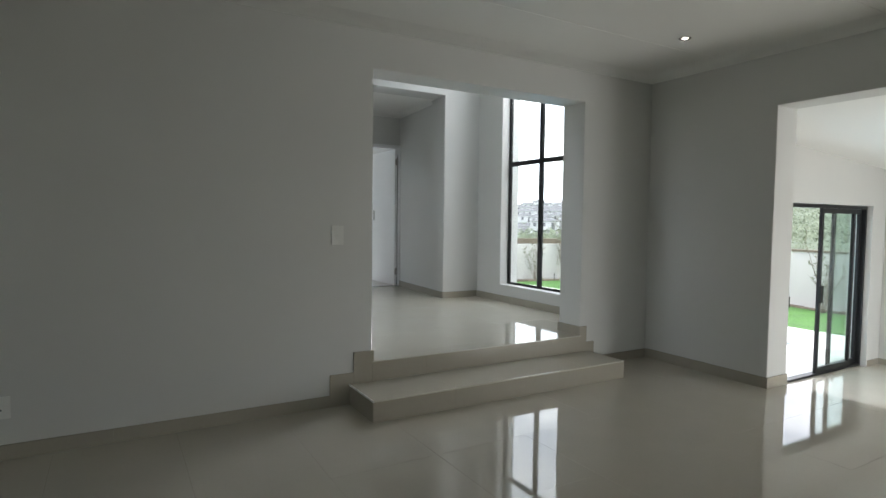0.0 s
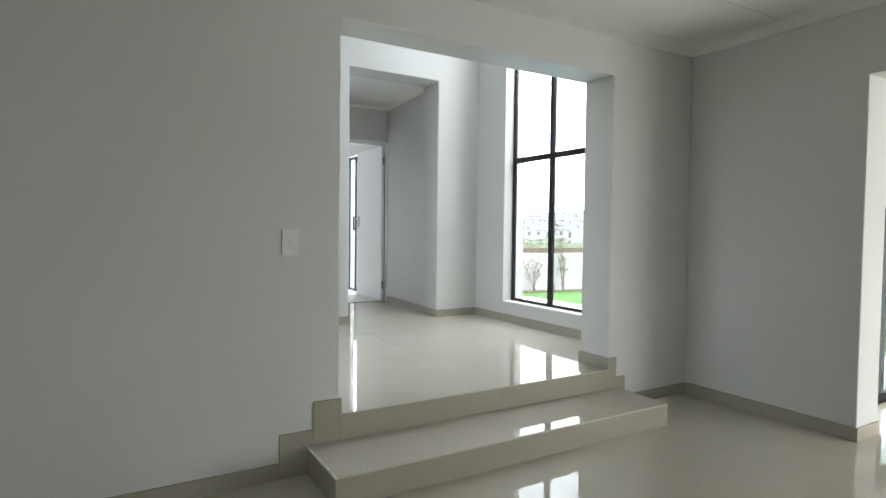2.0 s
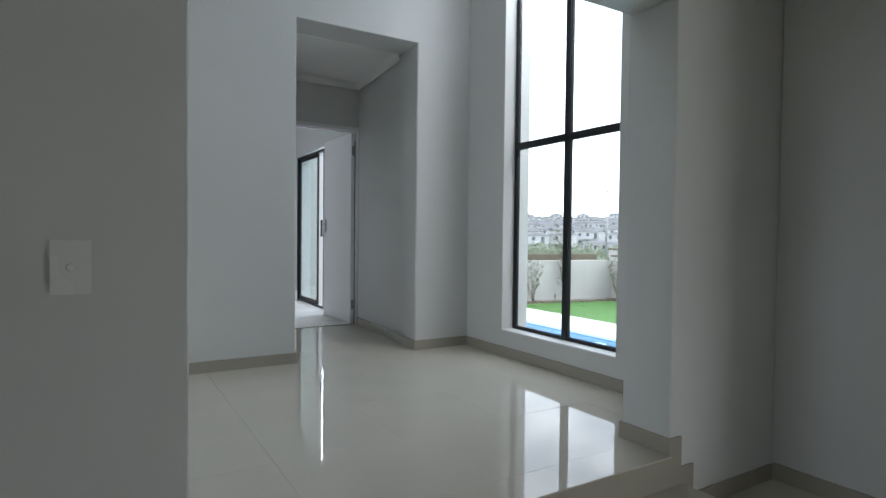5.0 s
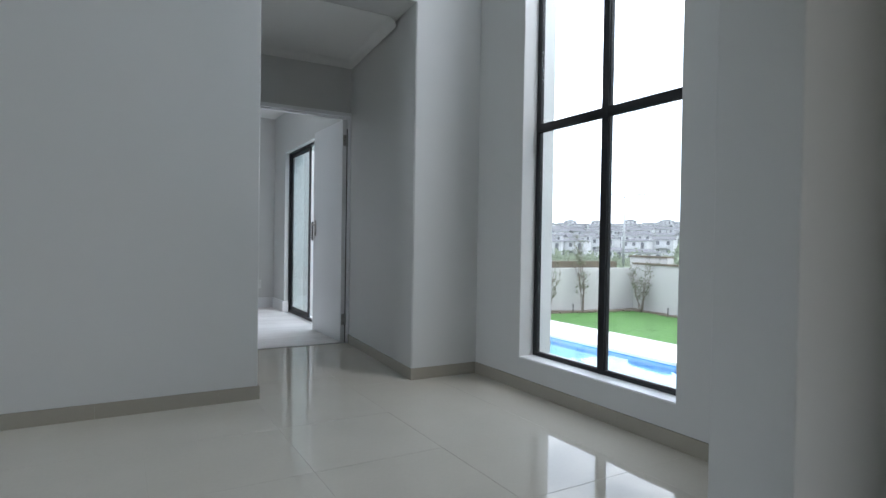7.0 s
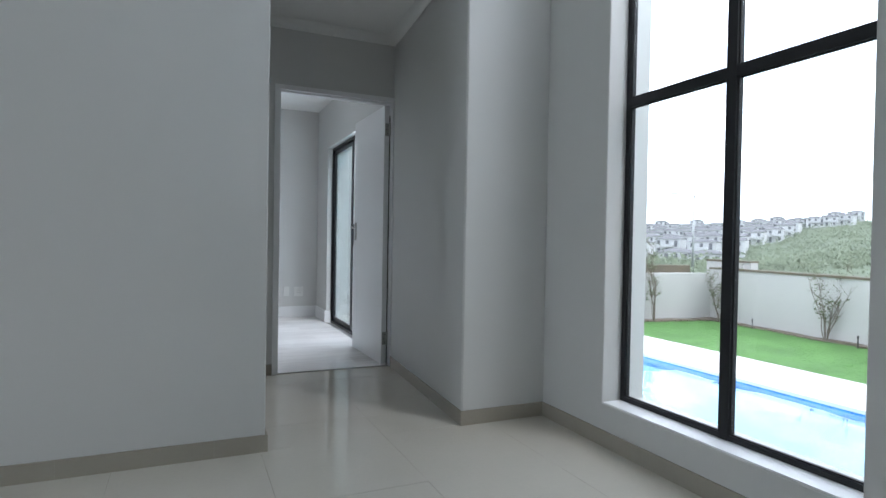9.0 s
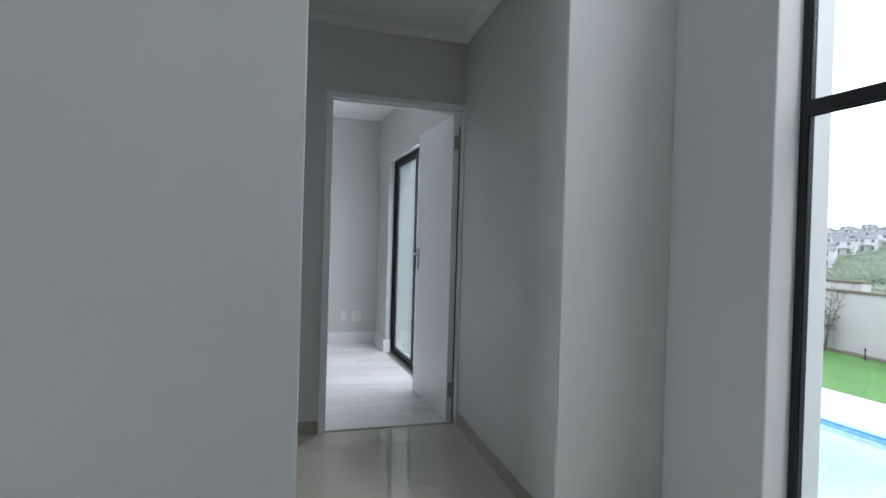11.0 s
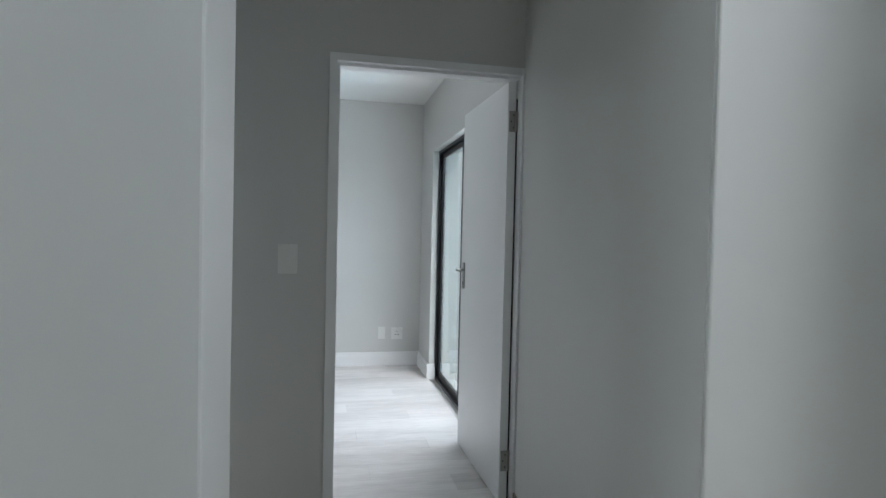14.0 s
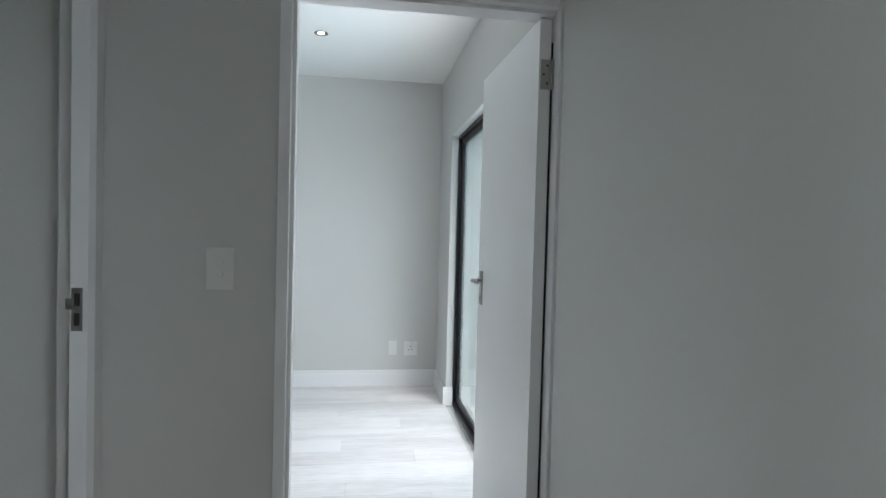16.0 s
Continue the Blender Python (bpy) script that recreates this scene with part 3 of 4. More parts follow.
for z in (1.03, 1.085):
    part("slot", solid(2.916, 2.930, 8.7315, 8.7323, UP + z, UP + z + 0.035), DARK, strike)

# ---- skirtings of tile strips ----
def tile_piece(name, parent, x0, x1, y0, y1, z0, z1, mat, cache={}):
    """One chamfered tile as an object of its own; tiles of one size share their mesh."""
    key = (round(x1 - x0, 4), round(y1 - y0, 4), round(z1 - z0, 4), mat.name)
    if key not in cache:
        c = min(0.0004, key[0] / 4, key[1] / 4, key[2] / 4)
        bm = solid(0, key[0], 0, key[1], 0, key[2], c, 1)
        bmesh.ops.recalc_face_normals(bm, faces=bm.faces[:])
        me = bpy.data.meshes.new(name)
        bm.to_mesh(me)
        bm.free()
        me.materials.append(mat)
        cache[key] = me
    ob = new(name, cache[key])
    ob.parent = parent
    ob.location = (x0, y0, z0)
    return ob


def skirting(name, x0, x1, y0, y1, z, h=0.078, start=0.0, along=None):
    """A run of skirting strips, cut at every 0.6 m, in front of a thin bed of grout."""
    along = along or ("x" if x1 - x0 > y1 - y0 else "y")
    s = structure(name, solid(x0 + 0.002, x1 - 0.002, y0 + 0.002, y1 - 0.002, z - 0.003, z + h - 0.003), GROUT, "cream porcelain skirting strip", "skirting")
    a, b = (x0, x1) if along == "x" else (y0, y1)
    cuts = [a] + [c for c in (start + 0.6 * k for k in range(-12, 30)) if a + 0.03 < c < b - 0.03] + [b]
    for c, d in zip(cuts, cuts[1:]):
        q = (c + 0.0004, d - 0.0004, y0, y1) if along == "x" else (x0, x1, c + 0.0004, d - 0.0004)
        tile_piece("tile", s, *q, z, z + h, SKIRT_SHADED)
    return s


T = 0.011
skirting("baseboard_lounge_north_west", -3.6, 1.862, AY0 - T, AY0, 0.0)
skirting("baseboard_step_low_west", 1.862, 2.032, AY0 - T, AY0, 0.0, 0.218)
skirting("baseboard_step_high_west", 2.032, AX0, AY0 - T, AY0, 0.0, UP + 0.078)
skirting("baseboard_step_high_east", AX1, 4.207, AY0 - T, AY0, 0.0, UP + 0.078)
skirting("baseboard_step_low_east", 4.207, 4.297, AY0 - T, AY0, 0.0, 0.218)
skirting("baseboard_lounge_north_east", 4.297, EX0 - T, AY0 - T, AY0, 0.0)
skirting("baseboard_lounge_east", EX0 - T, EX0, EY1, AY0 - T, 0.0, 0.085)
skirting("baseboard_sunroom_jamb", EX0 - T, EX1, EY1 - T, EY1 - 0.0005, 0.0, 0.085)
skirting("baseboard_lounge_south_east", EX0 - T, EX0, -3.2, EY0, 0.0)
skirting("baseboard_jamb_west", AX0, AX0 + T, AY0 - T, AY1 + T, UP, along="y")
skirting("baseboard_jamb_east", AX1 - T, AX1, AY0 - T, AY1 + T, UP, along="y")
skirting("baseboard_hall_south_east", AX1, WX0, AY1, AY1 + T, UP)
skirting("baseboard_hall_south_west", -2.0, AX0, AY1, AY1 + T, UP)
skirting("baseboard_hall_window", WX0 - T, WX0, AY1 + T, PY0 - T, UP)
skirting("baseboard_hall_alcove", PX1 - T, WX0, PY0 - T, PY0, UP)
skirting("baseboard_hall_north", -2.0, PX0 + T, PY0 - T, PY0, UP)
skirting("baseboard_passage_jamb", PX0, PX0 + T, PY0, PY1, UP)
skirting("baseboard_passage_end", 2.94, 3.440, DY0 - T, DY0, UP)
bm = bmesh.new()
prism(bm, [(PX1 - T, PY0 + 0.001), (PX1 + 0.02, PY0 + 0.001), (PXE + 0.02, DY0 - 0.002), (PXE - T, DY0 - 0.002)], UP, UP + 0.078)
structure("baseboard_passage_east", bm, SKIRT_SHADED, "cream porcelain skirting strip", "skirting")
skirting("baseboard_sunroom_north", SLX1 + 0.02, SX1, AY0 - T, AY0, DOWN)
skirting("baseboard_sunroom_east", SX1 - T, SX1, -0.6, AY0 - T, DOWN)


def moulded_skirting(name, x0, x1, y0, y1, side):
    """White timber skirting with a stepped, rounded top; side is the face that stands out from the wall."""
    bm = bmesh.new()
    box(bm, x0, x1, y0, y1, UP, UP + 0.105)
    k = 0.006
    q = {"-y": (x0, x1, y0 + k, y1), "-x": (x0 + k, x1, y0, y1)}[side]
    box(bm, *q, UP + 0.1051, UP + 0.138)
    soften(bm, 0.003, 2)
    return structure(name, bm, PAINT, "white moulded bedroom skirting", "skirting")


moulded_skirting("baseboard_bedroom_north", 0.8, BX, 11.823, BY, "-y")
moulded_skirting("baseboard_bedroom_east", BX - 0.018, BX, 11.281, 11.823, "-x")
moulded_skirting("baseboard_bedroom_reveal", BX - 0.018, BX + 0.055, 11.266, 11.284, "-y")


# ---- switches, sockets and lamps ----
def switch_plate(label, buttons, m):
    """A vertical plate on a wall; local x along the wall, y out of it, the centre at the origin."""
    s = thing("light_switch", label, "light switch", at=m)
    part("plate", solid(-0.041, 0.041, 0.0005, 0.010, -0.064, 0.064, 0.004, 3), PLASTIC, s)
    part("insert", solid(-0.024, 0.024, 0.010, 0.0118, -0.046, 0.046, 0.0015, 2), PLASTIC, s)
    for z in ((0.0,) if buttons == 1 else (0.015, -0.015)):
        bm = bmesh.new()
        tube(bm, [(0, 0.0112, z), (0, 0.0150, z), (0, 0.0165, z)], [0.0095, 0.009, 0.0072], 20)
        part("button", bm, PLASTIC, s)
        # grey disc: the shade round the button, put into its colour
        bm = bmesh.new()
        tube(bm, [(0, 0.0108, z), (0, 0.0116, z)], [0.0112, 0.0112], 20)
        part("button_shade", bm, CONCRETE, s)
    return s


switch_plate("white single-button light switch on the lounge wall", 1, pose(1.914, AY0, 1.165, 0, 0, 180))
switch_plate("white two-button light switch beside the bedroom door", 2, pose(3.274, DY0, 1.467, 0, 0, 180))


def wall_plate(name, label, holes, size, m):
    s = thing(name, label, "socket" if holes else "blank plate", at=m)
    part("plate", solid(-size, size, 0.0005, 0.008, -0.058, 0.058, 0.003, 3), PLASTIC, s)
    for dz in ((0,) if holes else ()):
        for dx, z in ((0.0, 0.018), (-0.014, -0.012), (0.014, -0.012)):
            part("pin_hole", solid(dx - 0.004, dx + 0.004, 0.0081, 0.0088, z - 0.004, z + 0.004), DARK, s)
        part("rocker", solid(-0.008, 0.008, 0.008, 0.012, 0.032, 0.050, 0.0015, 2), PLASTIC, s)
    return s


wall_plate("power_socket", "white power socket low on the bedroom wall", True, 0.055, pose(4.146, BY, 0.600, 0, 0, 180))
wall_plate("blank_plate", "white blank cover plate beside the socket", False, 0.034, pose(3.995, BY, 0.606, 0, 0, 180))
wall_plate("power_socket", "white power socket low on the lounge wall", True, 0.055, pose(0.085, AY0, 0.275, 0, 0, 180))


def downlight(m):
    d = thing("downlight", "small round recessed ceiling light, switched on", "downlight", "recessed ceiling lights", at=m)
    bm = bmesh.new()
    sides = 28
    rings = [[bm.verts.new((r * math.cos(k * math.tau / sides), r * math.sin(k * math.tau / sides), z)) for k in range(sides)] for r, z in ((0.045, -0.0005), (0.044, -0.004), (0.036, -0.005), (0.0215, -0.001))]
    for a, b in zip(rings, rings[1:]):
        for k in range(sides):
            bm.faces.new((a[k], a[(k + 1) % sides], b[(k + 1) % sides], b[k]))
    part("trim_ring", bm, CHROME, d, "dark satin trim ring", True)
    bm = bmesh.new()
    tube(bm, [(0, 0, -0.0008), (0, 0, -0.0035)], [0.022, 0.016], 24)
    part("lens", bm, LED, d, "glowing lens")
    return d


lamp = downlight(pose(4.28, 3.94, LOUNGE_CEILING))
copy_thing(lamp, pose(3.42, 10.8, BED_CEILING))

# ---- garden ----
PLX0, PLX1, PLY0, PLY1 = 5.9, 10.22, 6.1, 13.35
WALL_A, WALL_C, WALL_B = (13.35, -3.0), (15.45, 15.25), (6.0, 16.9)
ground = bmesh.new()


def land(x, y):
    r, az = math.hypot(x - 3, y - 5), math.degrees(math.atan2(x - 3, y - 5))
    z = -2.4 + 1.5 * min(1.0, max(0.0, (r - 17) / 7.0))
    z += 1.3 * min(1.0, max(0.0, (r - 30) / 190))
    side = max(0.0, 1 - abs(az - 58) / 90.0) ** 0.5
    start = 175 - 70 * min(1.0, max(0.0, (az - 52) / 16))
    rise = min(1.0, max(0.0, (r - start) / (430 - start)))
    z += side * (17.0 * rise ** 1.25 - 0.03 * max(0.0, r - 440))
    z -= 4.2 * min(1.0, max(0.0, (r - 60) / 80)) * min(1.0, max(0.0, (60 - az) / 8)) * min(1.0, max(0.0, (az - 18) / 8))
    if r > 30:
        z += 0.9 * noise.noise((x * 0.03, y * 0.03, 0)) * min(1, r / 60)
    return z


radii = [0.1, 8, 15, 17, 19, 21, 24, 28, 33, 40, 50, 62, 75, 90, 105, 120, 135, 150, 165, 180, 200, 220, 245, 270, 300, 330, 365, 400, 430, 470, 560, 800, 1300, 2600]
rings = []
for r in radii:
    rings.append([ground.verts.new((3 + r * math.sin(k * math.tau / 144), 5 + r * math.cos(k * math.tau / 144), land(3 + r * math.sin(k * math.tau / 144), 5 + r * math.cos(k * math.tau / 144)))) for k in range(144)])
for a, b in zip(rings, rings[1:]):
    for k in range(144):
        ground.faces.new((a[k], a[(k + 1) % 144], b[(k + 1) % 144], b[k]))
ground.faces.new(rings[0][::-1])
structure("ground", ground, HILL, "green scrubby hillside and open ground", "ground", True)

bm = bmesh.new()
box(bm, 11.65, 15.6, -3.0, 16.5, -1.1, GARDEN)
box(bm, -4.0, 11.65, 14.7, 17.0, -1.1, GARDEN)
structure("lawn", bm, GRASS, "bright green mown lawn", "lawn")
# paving round the pool and along the house, of large pale slabs
paving = structure("pavement", solid(5.02, 11.645, AY1 + 0.01, PLY0 - 0.3, -1.0, GARDEN - 0.012), GROUT, "pale paving round the swimming pool", "paving")
for q in ((PLX1 + 0.3, 11.645, PLY0 - 0.3, 14.7), (5.02, PLX0 - 0.3, PLY0 - 0.3, 14.7), (PLX0 - 0.3, PLX1 + 0.3, PLY1 + 0.3, 14.7)):
    part("bedding", solid(q[0], q[1], q[2], q[3], -1.0, GARDEN - 0.012), GROUT, paving)

pool = tagged(new("swimming_pool"), "blue swimming pool with mosaic band and pale coping", "swimming pool", kind="structure")
bm = bmesh.new()
lo, hi = GARDEN - 1.3, GARDEN - 0.20
v = [bm.verts.new(c) for c in ((PLX0, PLY0, hi), (PLX1, PLY0, hi), (PLX1, PLY1, hi), (PLX0, PLY1, hi), (PLX0 + 0.2, PLY0 + 0.2, lo), (PLX1 - 0.2, PLY0 + 0.2, lo), (PLX1 - 0.2, PLY1 - 0.2, lo), (PLX0 + 0.2, PLY1 - 0.2, lo))]
for f in ((4, 5, 6, 7), (0, 4, 7, 3), (1, 2, 6, 5), (0, 1, 5, 4), (3, 7, 6, 2)):
    bm.faces.new([v[i] for i in f])
part("basin", bm, BASIN, pool, "pale blue basin")
for q in ((PLX1, PLX1 + 0.02, PLY0, PLY1), (PLX0 - 0.02, PLX0, PLY0, PLY1), (PLX0, PLX1, PLY0 - 0.02, PLY0), (PLX0, PLX1, PLY1, PLY1 + 0.02)):
    part("mosaic_band", solid(*q, GARDEN - 0.22, GARDEN - 0.03), MOSAIC, pool, "blue glass mosaic band")
bm = bmesh.new()
n = 60
grid = [[bm.verts.new((PLX0 + (PLX1 - PLX0) * i / n, PLY0 + (PLY1 - PLY0) * k / n, GARDEN - 0.060 + 0.0012 * noise.noise((i * 0.4, k * 0.6, 3)))) for k in range(n + 1)] for i in range(n + 1)]
for i in range(n):
    for k in range(n):
        bm.faces.new((grid[i][k], grid[i + 1][k], grid[i + 1][k + 1], grid[i][k + 1]))
part("water", bm, WATER, pool, "still clear water", True).visible_shadow = False

# boundary walls
def boundary(name, a, b, z0, z1, thick, label):
    a, b = Vector(a), Vector(b)
    d = (b - a).normalized()
    s = Vector((-d.y, d.x)) * thick / 2
    t = thing(name, label, "garden wall")
    for nm, o0, o1, w, mat in (("wall_body", z0, z1, 1.0, OUTSIDE), ("coping", z1 + 0.001, z1 + 0.05, 1.25, COPING)):
        bm = bmesh.new()
        prism(bm, [tuple(p) for p in (a + s * w, a - s * w, b - s * w, b + s * w)], o0, o1)
        soften(bm, 0.008, 2)
        part(nm, bm, mat, t)
    return t


boundary("garden_wall", WALL_A, WALL_C, -1.2, 0.64, 0.22, "white plastered garden wall with a brown coping")
c0, c1 = Vector(WALL_A), Vector(WALL_C)
d = (c1 - c0).normalized()
boundary("garden_wall", tuple(c1 - d * 1.1 + Vector((0.23, 0))), tuple(c1 + d * 0.35 + Vector((0.23, 0))), -1.2, 0.84, 0.22, "raised end of the white garden wall")
t = thing("garden_wall", "low white plastered garden wall behind the shrubs", "garden wall")
bm = bmesh.new()
prism(bm, [(15.4, 15.22), (15.4, 15.44), (6.0, 17.1), (6.0, 16.88)][::-1], -1.2, 0.53)
soften(bm, 0.008, 2)
part("wall_body", bm, OUTSIDE, t)
t = thing("neighbour_wall", "brown plastered retaining wall beyond the garden", "garden wall")
bm = bmesh.new()
prism(bm, [(17.2, 17.6), (17.4, 17.9), (2.0, 21.3), (2.0, 21.0)], -1.2, 0.62)
part("wall_body", bm, COPING, t)

# soil beds at the feet of the walls
bm = bmesh.new()
side = Vector((-d.y, d.x))
for k in range(60):
    p = c0 + (c1 - c0) * (k + 0.5) / 60 + side * (0.16 + 0.04 * random.random())
    w = 0.10 + 0.08 * random.random()
    prism(bm, [(p.x - w, p.y - 0.17), (p.x + w, p.y - 0.19), (p.x + w * 0.9, p.y + 0.18), (p.x - w * 1.1, p.y + 0.16)], GARDEN - 0.05, GARDEN + 0.02 + 0.03 * random.random())
for k in range(50):
    f = (k + 0.5) / 50
    x, y = 15.3 - 9.2 * f, 15.05 + 1.66 * f
    w = 0.12 + 0.08 * random.random()
    prism(bm, [(x - 0.12, y - w), (x + 0.12, y - w * 0.9), (x + 0.12, y + w), (x - 0.12, y + w)], GARDEN - 0.05, GARDEN + 0.02 + 0.03 * random.random())
tagged(mesh_object("flower_bed_soil", bm, SOIL), "dark soil bed along the garden wall", "soil", kind="stuff")


def shrub(at, height, seed, wide):
    """A young olive-like shrub: several thin stems from one foot, twigs, and many small narrow leaves."""
    rnd = random.Random(seed)
    s = thing("shrub", "young sparse olive-green shrub with thin stems", "shrub", "shrubs along the garden wall", pose(*at))
    leaves = bmesh.new()
    for k in range(rnd.randint(6, 8)):
        a, out = rnd.random() * math.tau, rnd.uniform(0.08, 0.40) * height * wide
        h = height * rnd.uniform(0.55, 1.0)
        pts = [Vector((0.02 * math.cos(a), 0.02 * math.sin(a), -0.03))]
        for j in range(1, 7):
            f = j / 6
            pts.append(Vector((out * f ** 1.2 * math.cos(a) + rnd.uniform(-1, 1) * 0.05, out * f ** 1.2 * math.sin(a) + rnd.uniform(-1, 1) * 0.03, h * f)))
        bm = bmesh.new()
        tube(bm, pts, [0.011 * (1 - 0.12 * j) for j in range(7)], 6)
        for j in range(2, 7):
            for q in range(3):
                b = rnd.random() * math.tau
                tip = pts[j] + Vector((math.cos(b), math.sin(b), 0.7 + rnd.random())) * rnd.uniform(0.10, 0.24)
                tube(bm, [pts[j], (pts[j] + tip) / 2 + Vector((0, 0, 0.01)), tip], [0.0035, 0.0025, 0.0015], 4)
                for n in range(rnd.choice((0, 3, 6))):
                    o = pts[j].lerp(tip, rnd.uniform(0.2, 1.05))
                    w = Vector((rnd.uniform(-1, 1), rnd.uniform(-1, 1), rnd.uniform(-0.2, 1))).normalized()
                    u = w.orthogonal().normalized() * rnd.uniform(0.011, 0.019)
                    length = rnd.uniform(0.045, 0.085)
                    va, vb, vc, vd = o, o + w * length * 0.5 + u, o + w * length, o + w * length * 0.5 - u
                    leaves.faces.new([leaves.verts.new(c) for c in (va, vb, vc, vd)])
        part("stem", bm, BARK, s)
    part("leaves", leaves, LEAF, s)
    return s


for k, (x, y, h, wide) in enumerate(((14.8, 11.95, 1.5, 0.8), (15.0, 14.65, 1.6, 1.0), (13.45, 15.25, 1.95, 0.5), (12.5, 15.5, 1.4, 0.9), (14.05, 7.6, 1.55, 1.0), (14.3, 9.9, 1.3, 0.8), (10.4, 15.75, 1.35, 0.9))):
    shrub((x, y, GARDEN), h, 11 + k, wide)

for x, y in ((14.72, 13.55), (14.55, 11.2), (13.1, 15.28), (14.2, 8.4)):
    st = thing("garden_sprinkler", "thin black irrigation stake in the soil bed", "sprinkler", "irrigation stakes", pose(x, y, GARDEN))
    bm = bmesh.new()
    tube(bm, [(0, 0, -0.05), (0, 0, 0.20)], [0.011, 0.011], 8)
    part("riser", bm, RUBBER, st)
    bm = bmesh.new()
    tube(bm, [(0, 0, 0.20), (0, 0, 0.215), (0, 0, 0.25)], [0.014, 0.018, 0.012], 10)
    part("nozzle", bm, RUBBER, st)
# lawn blades, where the windows show them
rnd = random.Random(5)
verts, faces = [], []
for k in range(26000):
    x, y = rnd.uniform(11.66, 15.1), rnd.uniform(4.5, 15.2)
    a, h, w = rnd.random() * math.tau, rnd.uniform(0.006, 0.013), 0.006
    i = len(verts)
    verts += [(x - w * math.cos(a), y - w * math.sin(a), GARDEN - 0.002), (x + w * math.cos(a), y + w * math.sin(a), GARDEN - 0.002), (x + rnd.uniform(-1, 1) * 0.04, y + rnd.uniform(-1, 1) * 0.04, GARDEN + h)]
    faces.append((i, i + 1, i + 2))
me = bpy.data.meshes.new("grass")
me.from_pydata(verts, [], faces)
me.materials.append(GRASS)
tagged(new("grass", me), "short bright green grass blades of the lawn", "grass", kind="stuff")

# hillside scrub
verts, faces = [], []
for k in range(5200):
    r, az = 26 + 400 * rnd.random() ** 1.5, radians(rnd.uniform(24, 84))
    x, y = 3 + r * math.sin(az), 5 + r * math.cos(az)
    z, s = land(x, y), rnd.uniform(0.5, 1.5) * (0.6 if r < 60 else 1.0 + r / 250)
    for q in range(24):
        o = Vector((x + rnd.gauss(0, 0.5) * s, y + rnd.gauss(0, 0.5) * s, z + abs(rnd.gauss(0.15, 0.35)) * s))
        u = Vector((rnd.uniform(-1, 1), rnd.uniform(-1, 1), rnd.uniform(-1, 1))).normalized()
        w = u.orthogonal().normalized() * 0.14 * s * rnd.uniform(0.5, 1)
        u = u * 0.19 * s * rnd.uniform(0.5, 1)
        i = len(verts)
        verts += [tuple(o - u), tuple(o + w), tuple(o + u), tuple(o - w)]
        faces.append((i, i + 1, i + 2, i + 3))
me = bpy.data.meshes.new("scrub")
me.from_pydata(verts, [], faces)
me.materials.append(BUSH)
tagged(new("scrub", me), "dense low green scrub on the hillside", "bushes", kind="stuff")


# ---- far houses ----
def house(width, depth, storeys, label, gable=False):
    h = thing("house", label, "house", "houses on the far hill")
    top = 2.6 * storeys
    part("wall", solid(-width / 2, width / 2, -depth / 2, depth / 2, -3.0, top), HOUSE_WALL, h)
    bm = bmesh.new()
    e, rise = 0.35, 1.0
    x0, x1, y0, y1 = -width / 2 - e, width / 2 + e, -depth / 2 - e, depth / 2 + e
    inset = 0.0 if gable else depth / 2
    v = [bm.verts.new(c) for c in ((x0, y0, top), (x1, y0, top), (x1, y1, top), (x0, y1, top), (x0 + inset, 0, top + rise), (x1 - inset, 0, top + rise))]
    for f in ((0, 1, 5, 4), (2, 3, 4, 5), (1, 2, 5), (3, 0, 4), (0, 3, 2, 1)):
        bm.faces.new([v[i] for i in f])
    part("roof", bm, HOUSE_ROOF, h)
    count = max(2, int(width / 2.6))
    for s in range(storeys):
        for k in range(count):
            x = -width / 2 + width * (k + 0.5) / count
            tall = (k + s) % 3 == 0
            part("window", solid(x - 0.5, x + 0.5, -depth / 2 - 0.06, -depth / 2 + 0.02, 2.6 * s + (0.1 if tall else 0.9), 2.6 * s + 2.1), HOUSE_GLASS, h)
    if storeys > 1:
        part("balcony", solid(-width / 4, width / 4, -depth / 2 - 1.3, -depth / 2 - 0.001, 2.45, 3.35), HOUSE_WALL, h)
    return h


kinds = [house(8.4, 7, 2, "pale two-storey house with a grey hipped roof"), house(6.6, 6.5, 2, "pale narrow two-storey house with a gabled roof", True), house(10.5, 7, 1, "pale low house with a grey hipped roof")]
used = set()
for az0, az1, dist, step, pool_of in ((34, 51, 178, 4.2, (2, 0, 2)), (33, 52, 204, 3.4, (0, 2, 1)), (33, 54, 232, 2.7, (0, 1, 0)), (33, 55, 262, 2.2, (0, 2, 1)), (33, 56.5, 292, 1.8, (1, 1, 0)), (33, 57, 325, 1.7, (1, 1, 0)), (33, 60, 365, 1.9, (1, 0, 0)), (33, 70, 425, 1.9, (0, 2, 0))):
    az = az0
    while az < az1:
        k = rnd.choice(pool_of)
        r = dist + rnd.uniform(-7, 7)
        x, y = 3 + r * math.sin(radians(az)), 5 + r * math.cos(radians(az))
        m = pose(x, y, land(x, y) + 0.3, 0, 0, -az + rnd.uniform(-18, 18))
        if k in used:
            copy_thing(kinds[k], m)
        else:
            kinds[k].matrix_world = m
            used.add(k)
        az += 0.74 * step * rnd.uniform(0.75, 1.3)

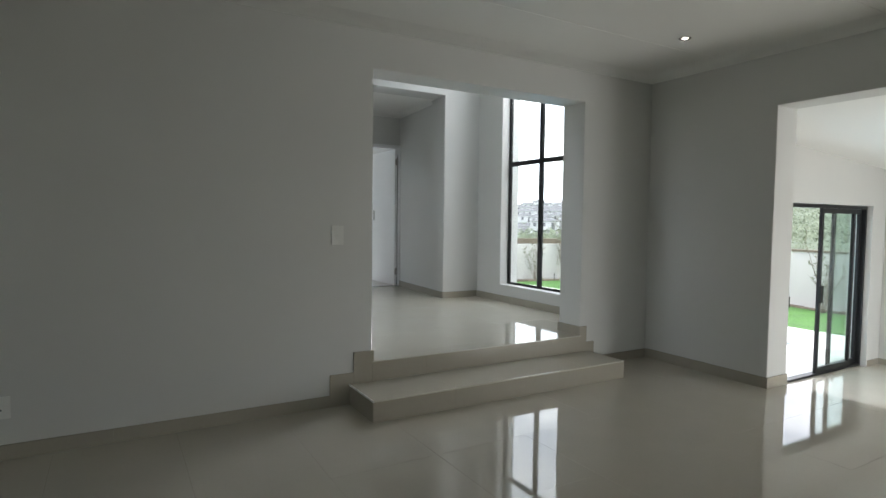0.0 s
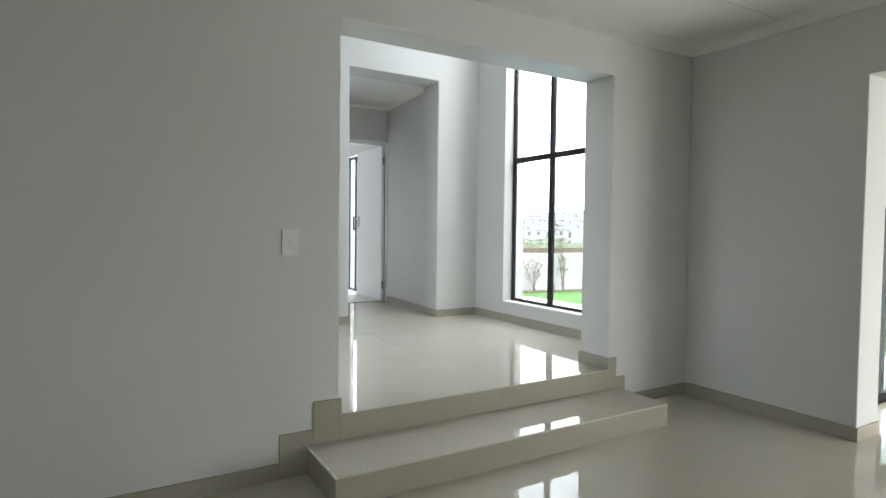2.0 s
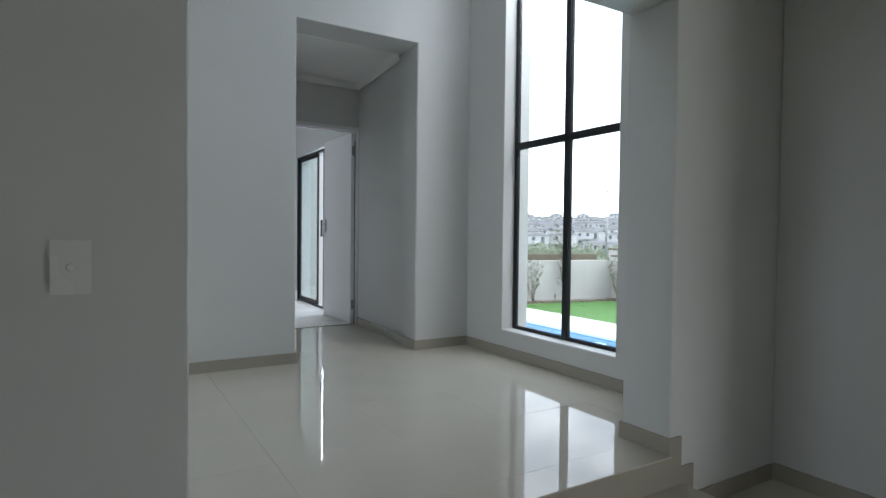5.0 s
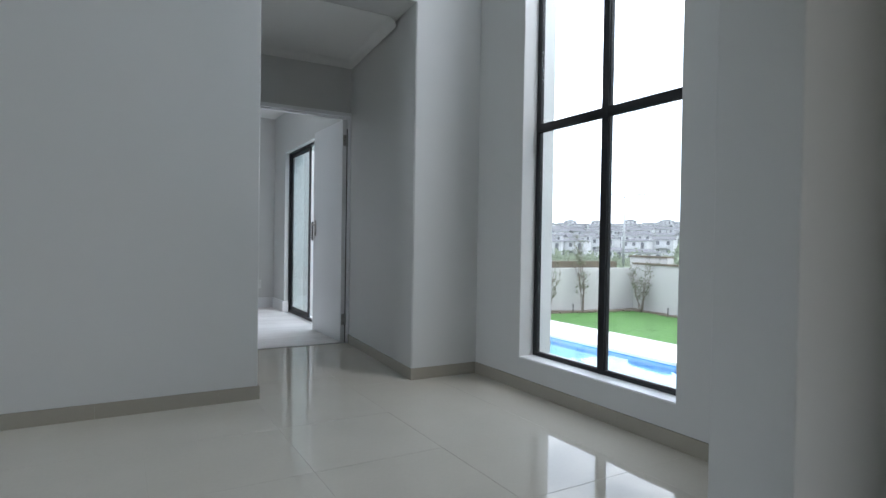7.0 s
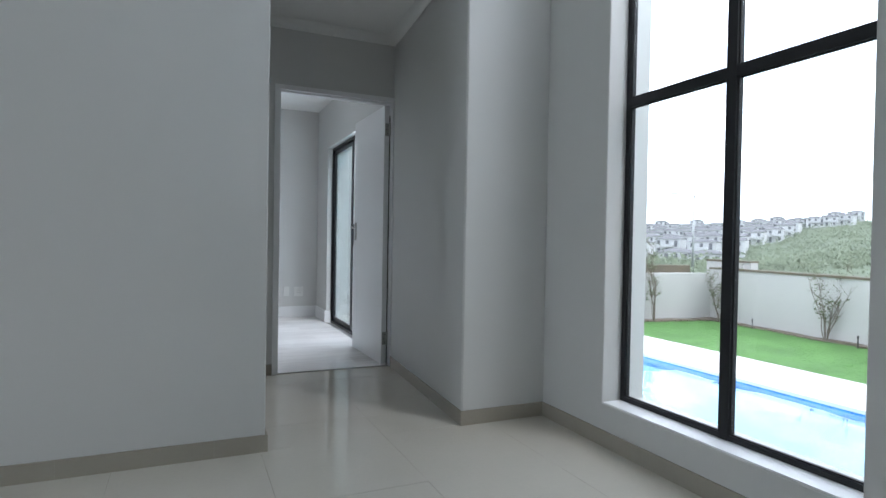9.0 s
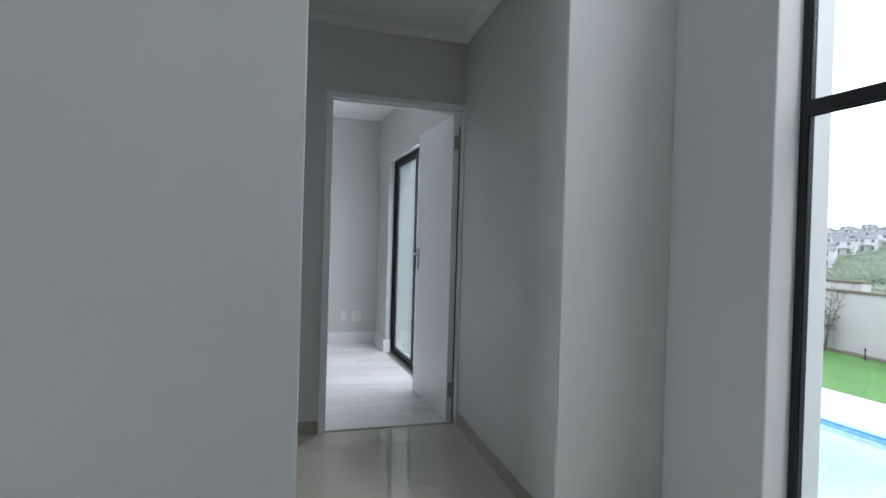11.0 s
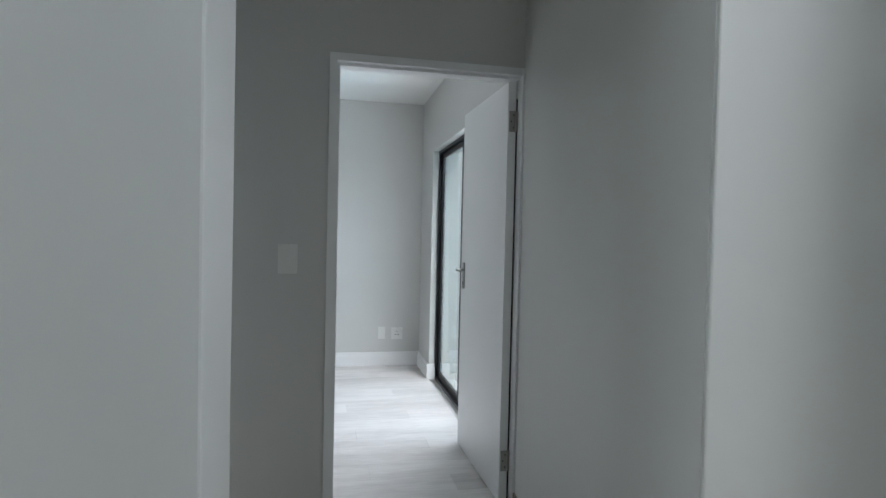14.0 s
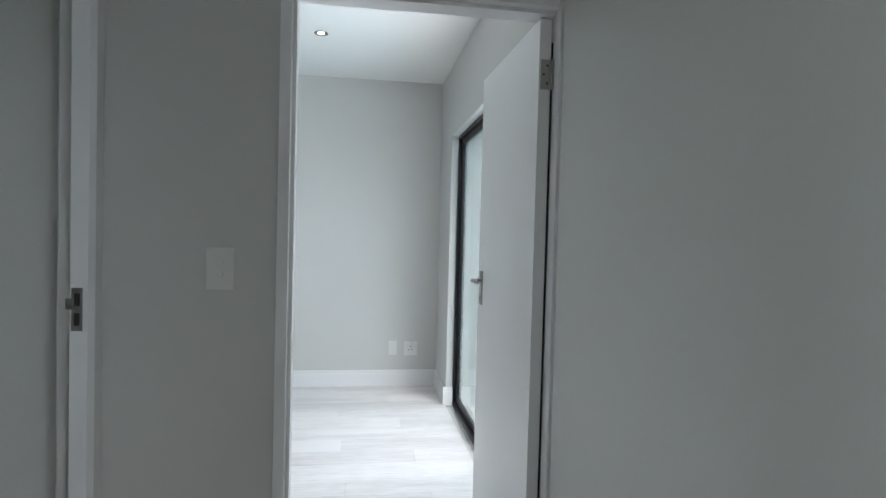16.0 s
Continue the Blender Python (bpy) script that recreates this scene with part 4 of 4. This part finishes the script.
# street lamp
az, r = radians(48.1), 46.0
x, y = 3 + r * math.sin(az), 4.8 + r * math.cos(az)
lampost = thing("street_lamp", "tall grey street lamp with two arms", "street lamp", at=pose(x, y, land(x, y), 0, 0, -38))
top = 5.0 - land(x, y)
bm = bmesh.new()
tube(bm, [(0, 0, -0.3), (0, 0, 3), (0, 0, top)], [0.10, 0.085, 0.05], 10)
part("pole", bm, POLE, lampost, smooth=True)
for s in (-1, 1):
    bm = bmesh.new()
    tube(bm, [(0, 0, top - 0.15), (0.5 * s, 0, top + 0.05), (1.1 * s, 0, top + 0.1)], [0.04, 0.035, 0.03], 8)
    arm = part("arm", bm, POLE, lampost, smooth=True)
    bm = solid(min(1.0 * s, 1.65 * s), max(1.0 * s, 1.65 * s), -0.13, 0.13, top + 0.06, top + 0.15, 0.03, 2)
    part("lamp_head", bm, POLE, arm)

# ---- floor tiles, planks and slabs ----
def tile_floor(parent, rects, z, size, ox, oy, mat, gap=0.0009, thick=0.006, name="tile"):
    """Square tiles on a grid with its joints at ox, oy, each clipped to the rectangles that it meets."""
    for x0, x1, y0, y1 in rects:
        for i in range(math.floor((x0 - ox) / size), math.ceil((x1 - ox) / size)):
            for k in range(math.floor((y0 - oy) / size), math.ceil((y1 - oy) / size)):
                a, b = max(x0, ox + i * size + gap / 2), min(x1, ox + (i + 1) * size - gap / 2)
                c, d = max(y0, oy + k * size + gap / 2), min(y1, oy + (k + 1) * size - gap / 2)
                if b - a > 0.012 and d - c > 0.012:
                    ob = tile_piece(name, parent, a, b, c, d, z - thick, z, mat)
                    ob.rotation_euler = (lay.uniform(-1, 1) * 0.0009, lay.uniform(-1, 1) * 0.0009, 0)


lay = random.Random(21)
GX, GY = 3.80, 4.975
tile_floor(floor_hall, [(-2.0, WX0, AY1, PY0), (AX0, AX1, AY0 - 0.014, AY1), (PX0, PX1 + 0.03, PY0, PY1), (2.94, 4.34, PY1, DY0)], UP, 0.6, GX, GY, TILE)
tile_floor(floor_lounge, [(-3.6, EX0, -3.2, AY0 - T), (EX0, EX1, EY0, EY1)], 0.0, 0.6, GX + 0.12, 4.375, TILE)
tile_floor(floor_sunroom, [(EX1, SX1, -0.6, AY0)], DOWN, 0.6, GX + 0.12, 4.8, TILE)
# treads and risers of the steps
tile_floor(steps, [(2.0, 4.222, 4.375, AY0 - T - 0.001)], 0.140, 0.6, GX, 4.375, TILE, thick=0.010)
# risers and ends take the porcelain with shade put into its colour
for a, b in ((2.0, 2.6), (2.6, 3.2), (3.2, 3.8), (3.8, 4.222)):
    tile_piece("riser_tile", steps, a + 0.0004, b - 0.0004, 4.375, 4.385, 0.0, 0.1295, SKIRT_SHADED)
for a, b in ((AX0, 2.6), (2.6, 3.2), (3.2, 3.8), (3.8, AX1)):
    tile_piece("riser_tile", steps, a + 0.0004, b - 0.0004, AY0 - 0.0125, AY0 - 0.0025, 0.1405, UP - 0.0065, SKIRT_SHADED)
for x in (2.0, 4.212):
    tile_piece("end_tile", steps, x, x + 0.010, 4.386, AY0 - T - 0.001, 0.0, 0.1295, SKIRT_SHADED)
bm = solid(1.9985, 2.004, 4.374, AY0 - T - 0.001, 0.1300, 0.1415, 0.001, 1)
part("edge_trim", bm, PLASTIC, steps, "thin white edge trim")

part("threshold_strip", solid(3.483, 4.318, DY0 + 0.001, DY0 + 0.021, UP - 0.004, UP + 0.006, 0.002, 2), STEEL, floor_bedroom, "slim brushed metal threshold strip")
# laminate planks run across the bedroom
row = 0
y = DY0 + 0.022
while y < 11.82:
    x = 0.8 - (row * 0.43) % 1.25
    while x < BX:
        a, b, d = max(x, 0.8), min(x + 1.249, BX), min(y + 0.191, 11.823)
        if b - a > 0.02 and d - y > 0.02 and not (y < DY1 and (b < 3.5 or a > 4.3)):
            if y < DY1:
                a, b = max(a, 3.485), min(b, 4.318)
            tile_piece("plank", floor_bedroom, a, b, y, d, UP - 0.004, UP + 0.004, LAMINATE)
        x += 1.25
    row += 1
    y += 0.1915
tile_floor(paving, [(5.02, 11.645, AY1 + 0.01, PLY0 - 0.3), (PLX1 + 0.3, 11.645, PLY0 - 0.3, 14.7)], GARDEN, 0.5, 11.645, 5.07, PAVING, gap=0.006, thick=0.012, name="slab")
for x0, x1, y0, y1 in ((PLX1 - 0.03, PLX1 + 0.295, PLY0 - 0.3, PLY1 + 0.3), (PLX0 - 0.295, PLX0 + 0.03, PLY0 - 0.3, PLY1 + 0.3)):
    y = y0
    while y < y1 - 0.05:
        tile_piece("coping_stone", pool, x0, x1, y + 0.002, min(y + 0.5, y1) - 0.002, GARDEN - 0.045, GARDEN + 0.004, PAVING)
        y += 0.5
for y0, y1 in ((PLY0 - 0.295, PLY0 + 0.03), (PLY1 - 0.03, PLY1 + 0.295)):
    x = PLX0 + 0.035
    while x < PLX1 - 0.1:
        tile_piece("coping_stone", pool, x + 0.002, min(x + 0.5, PLX1 - 0.035) - 0.002, y0, y1, GARDEN - 0.045, GARDEN + 0.004, PAVING)
        x += 0.5
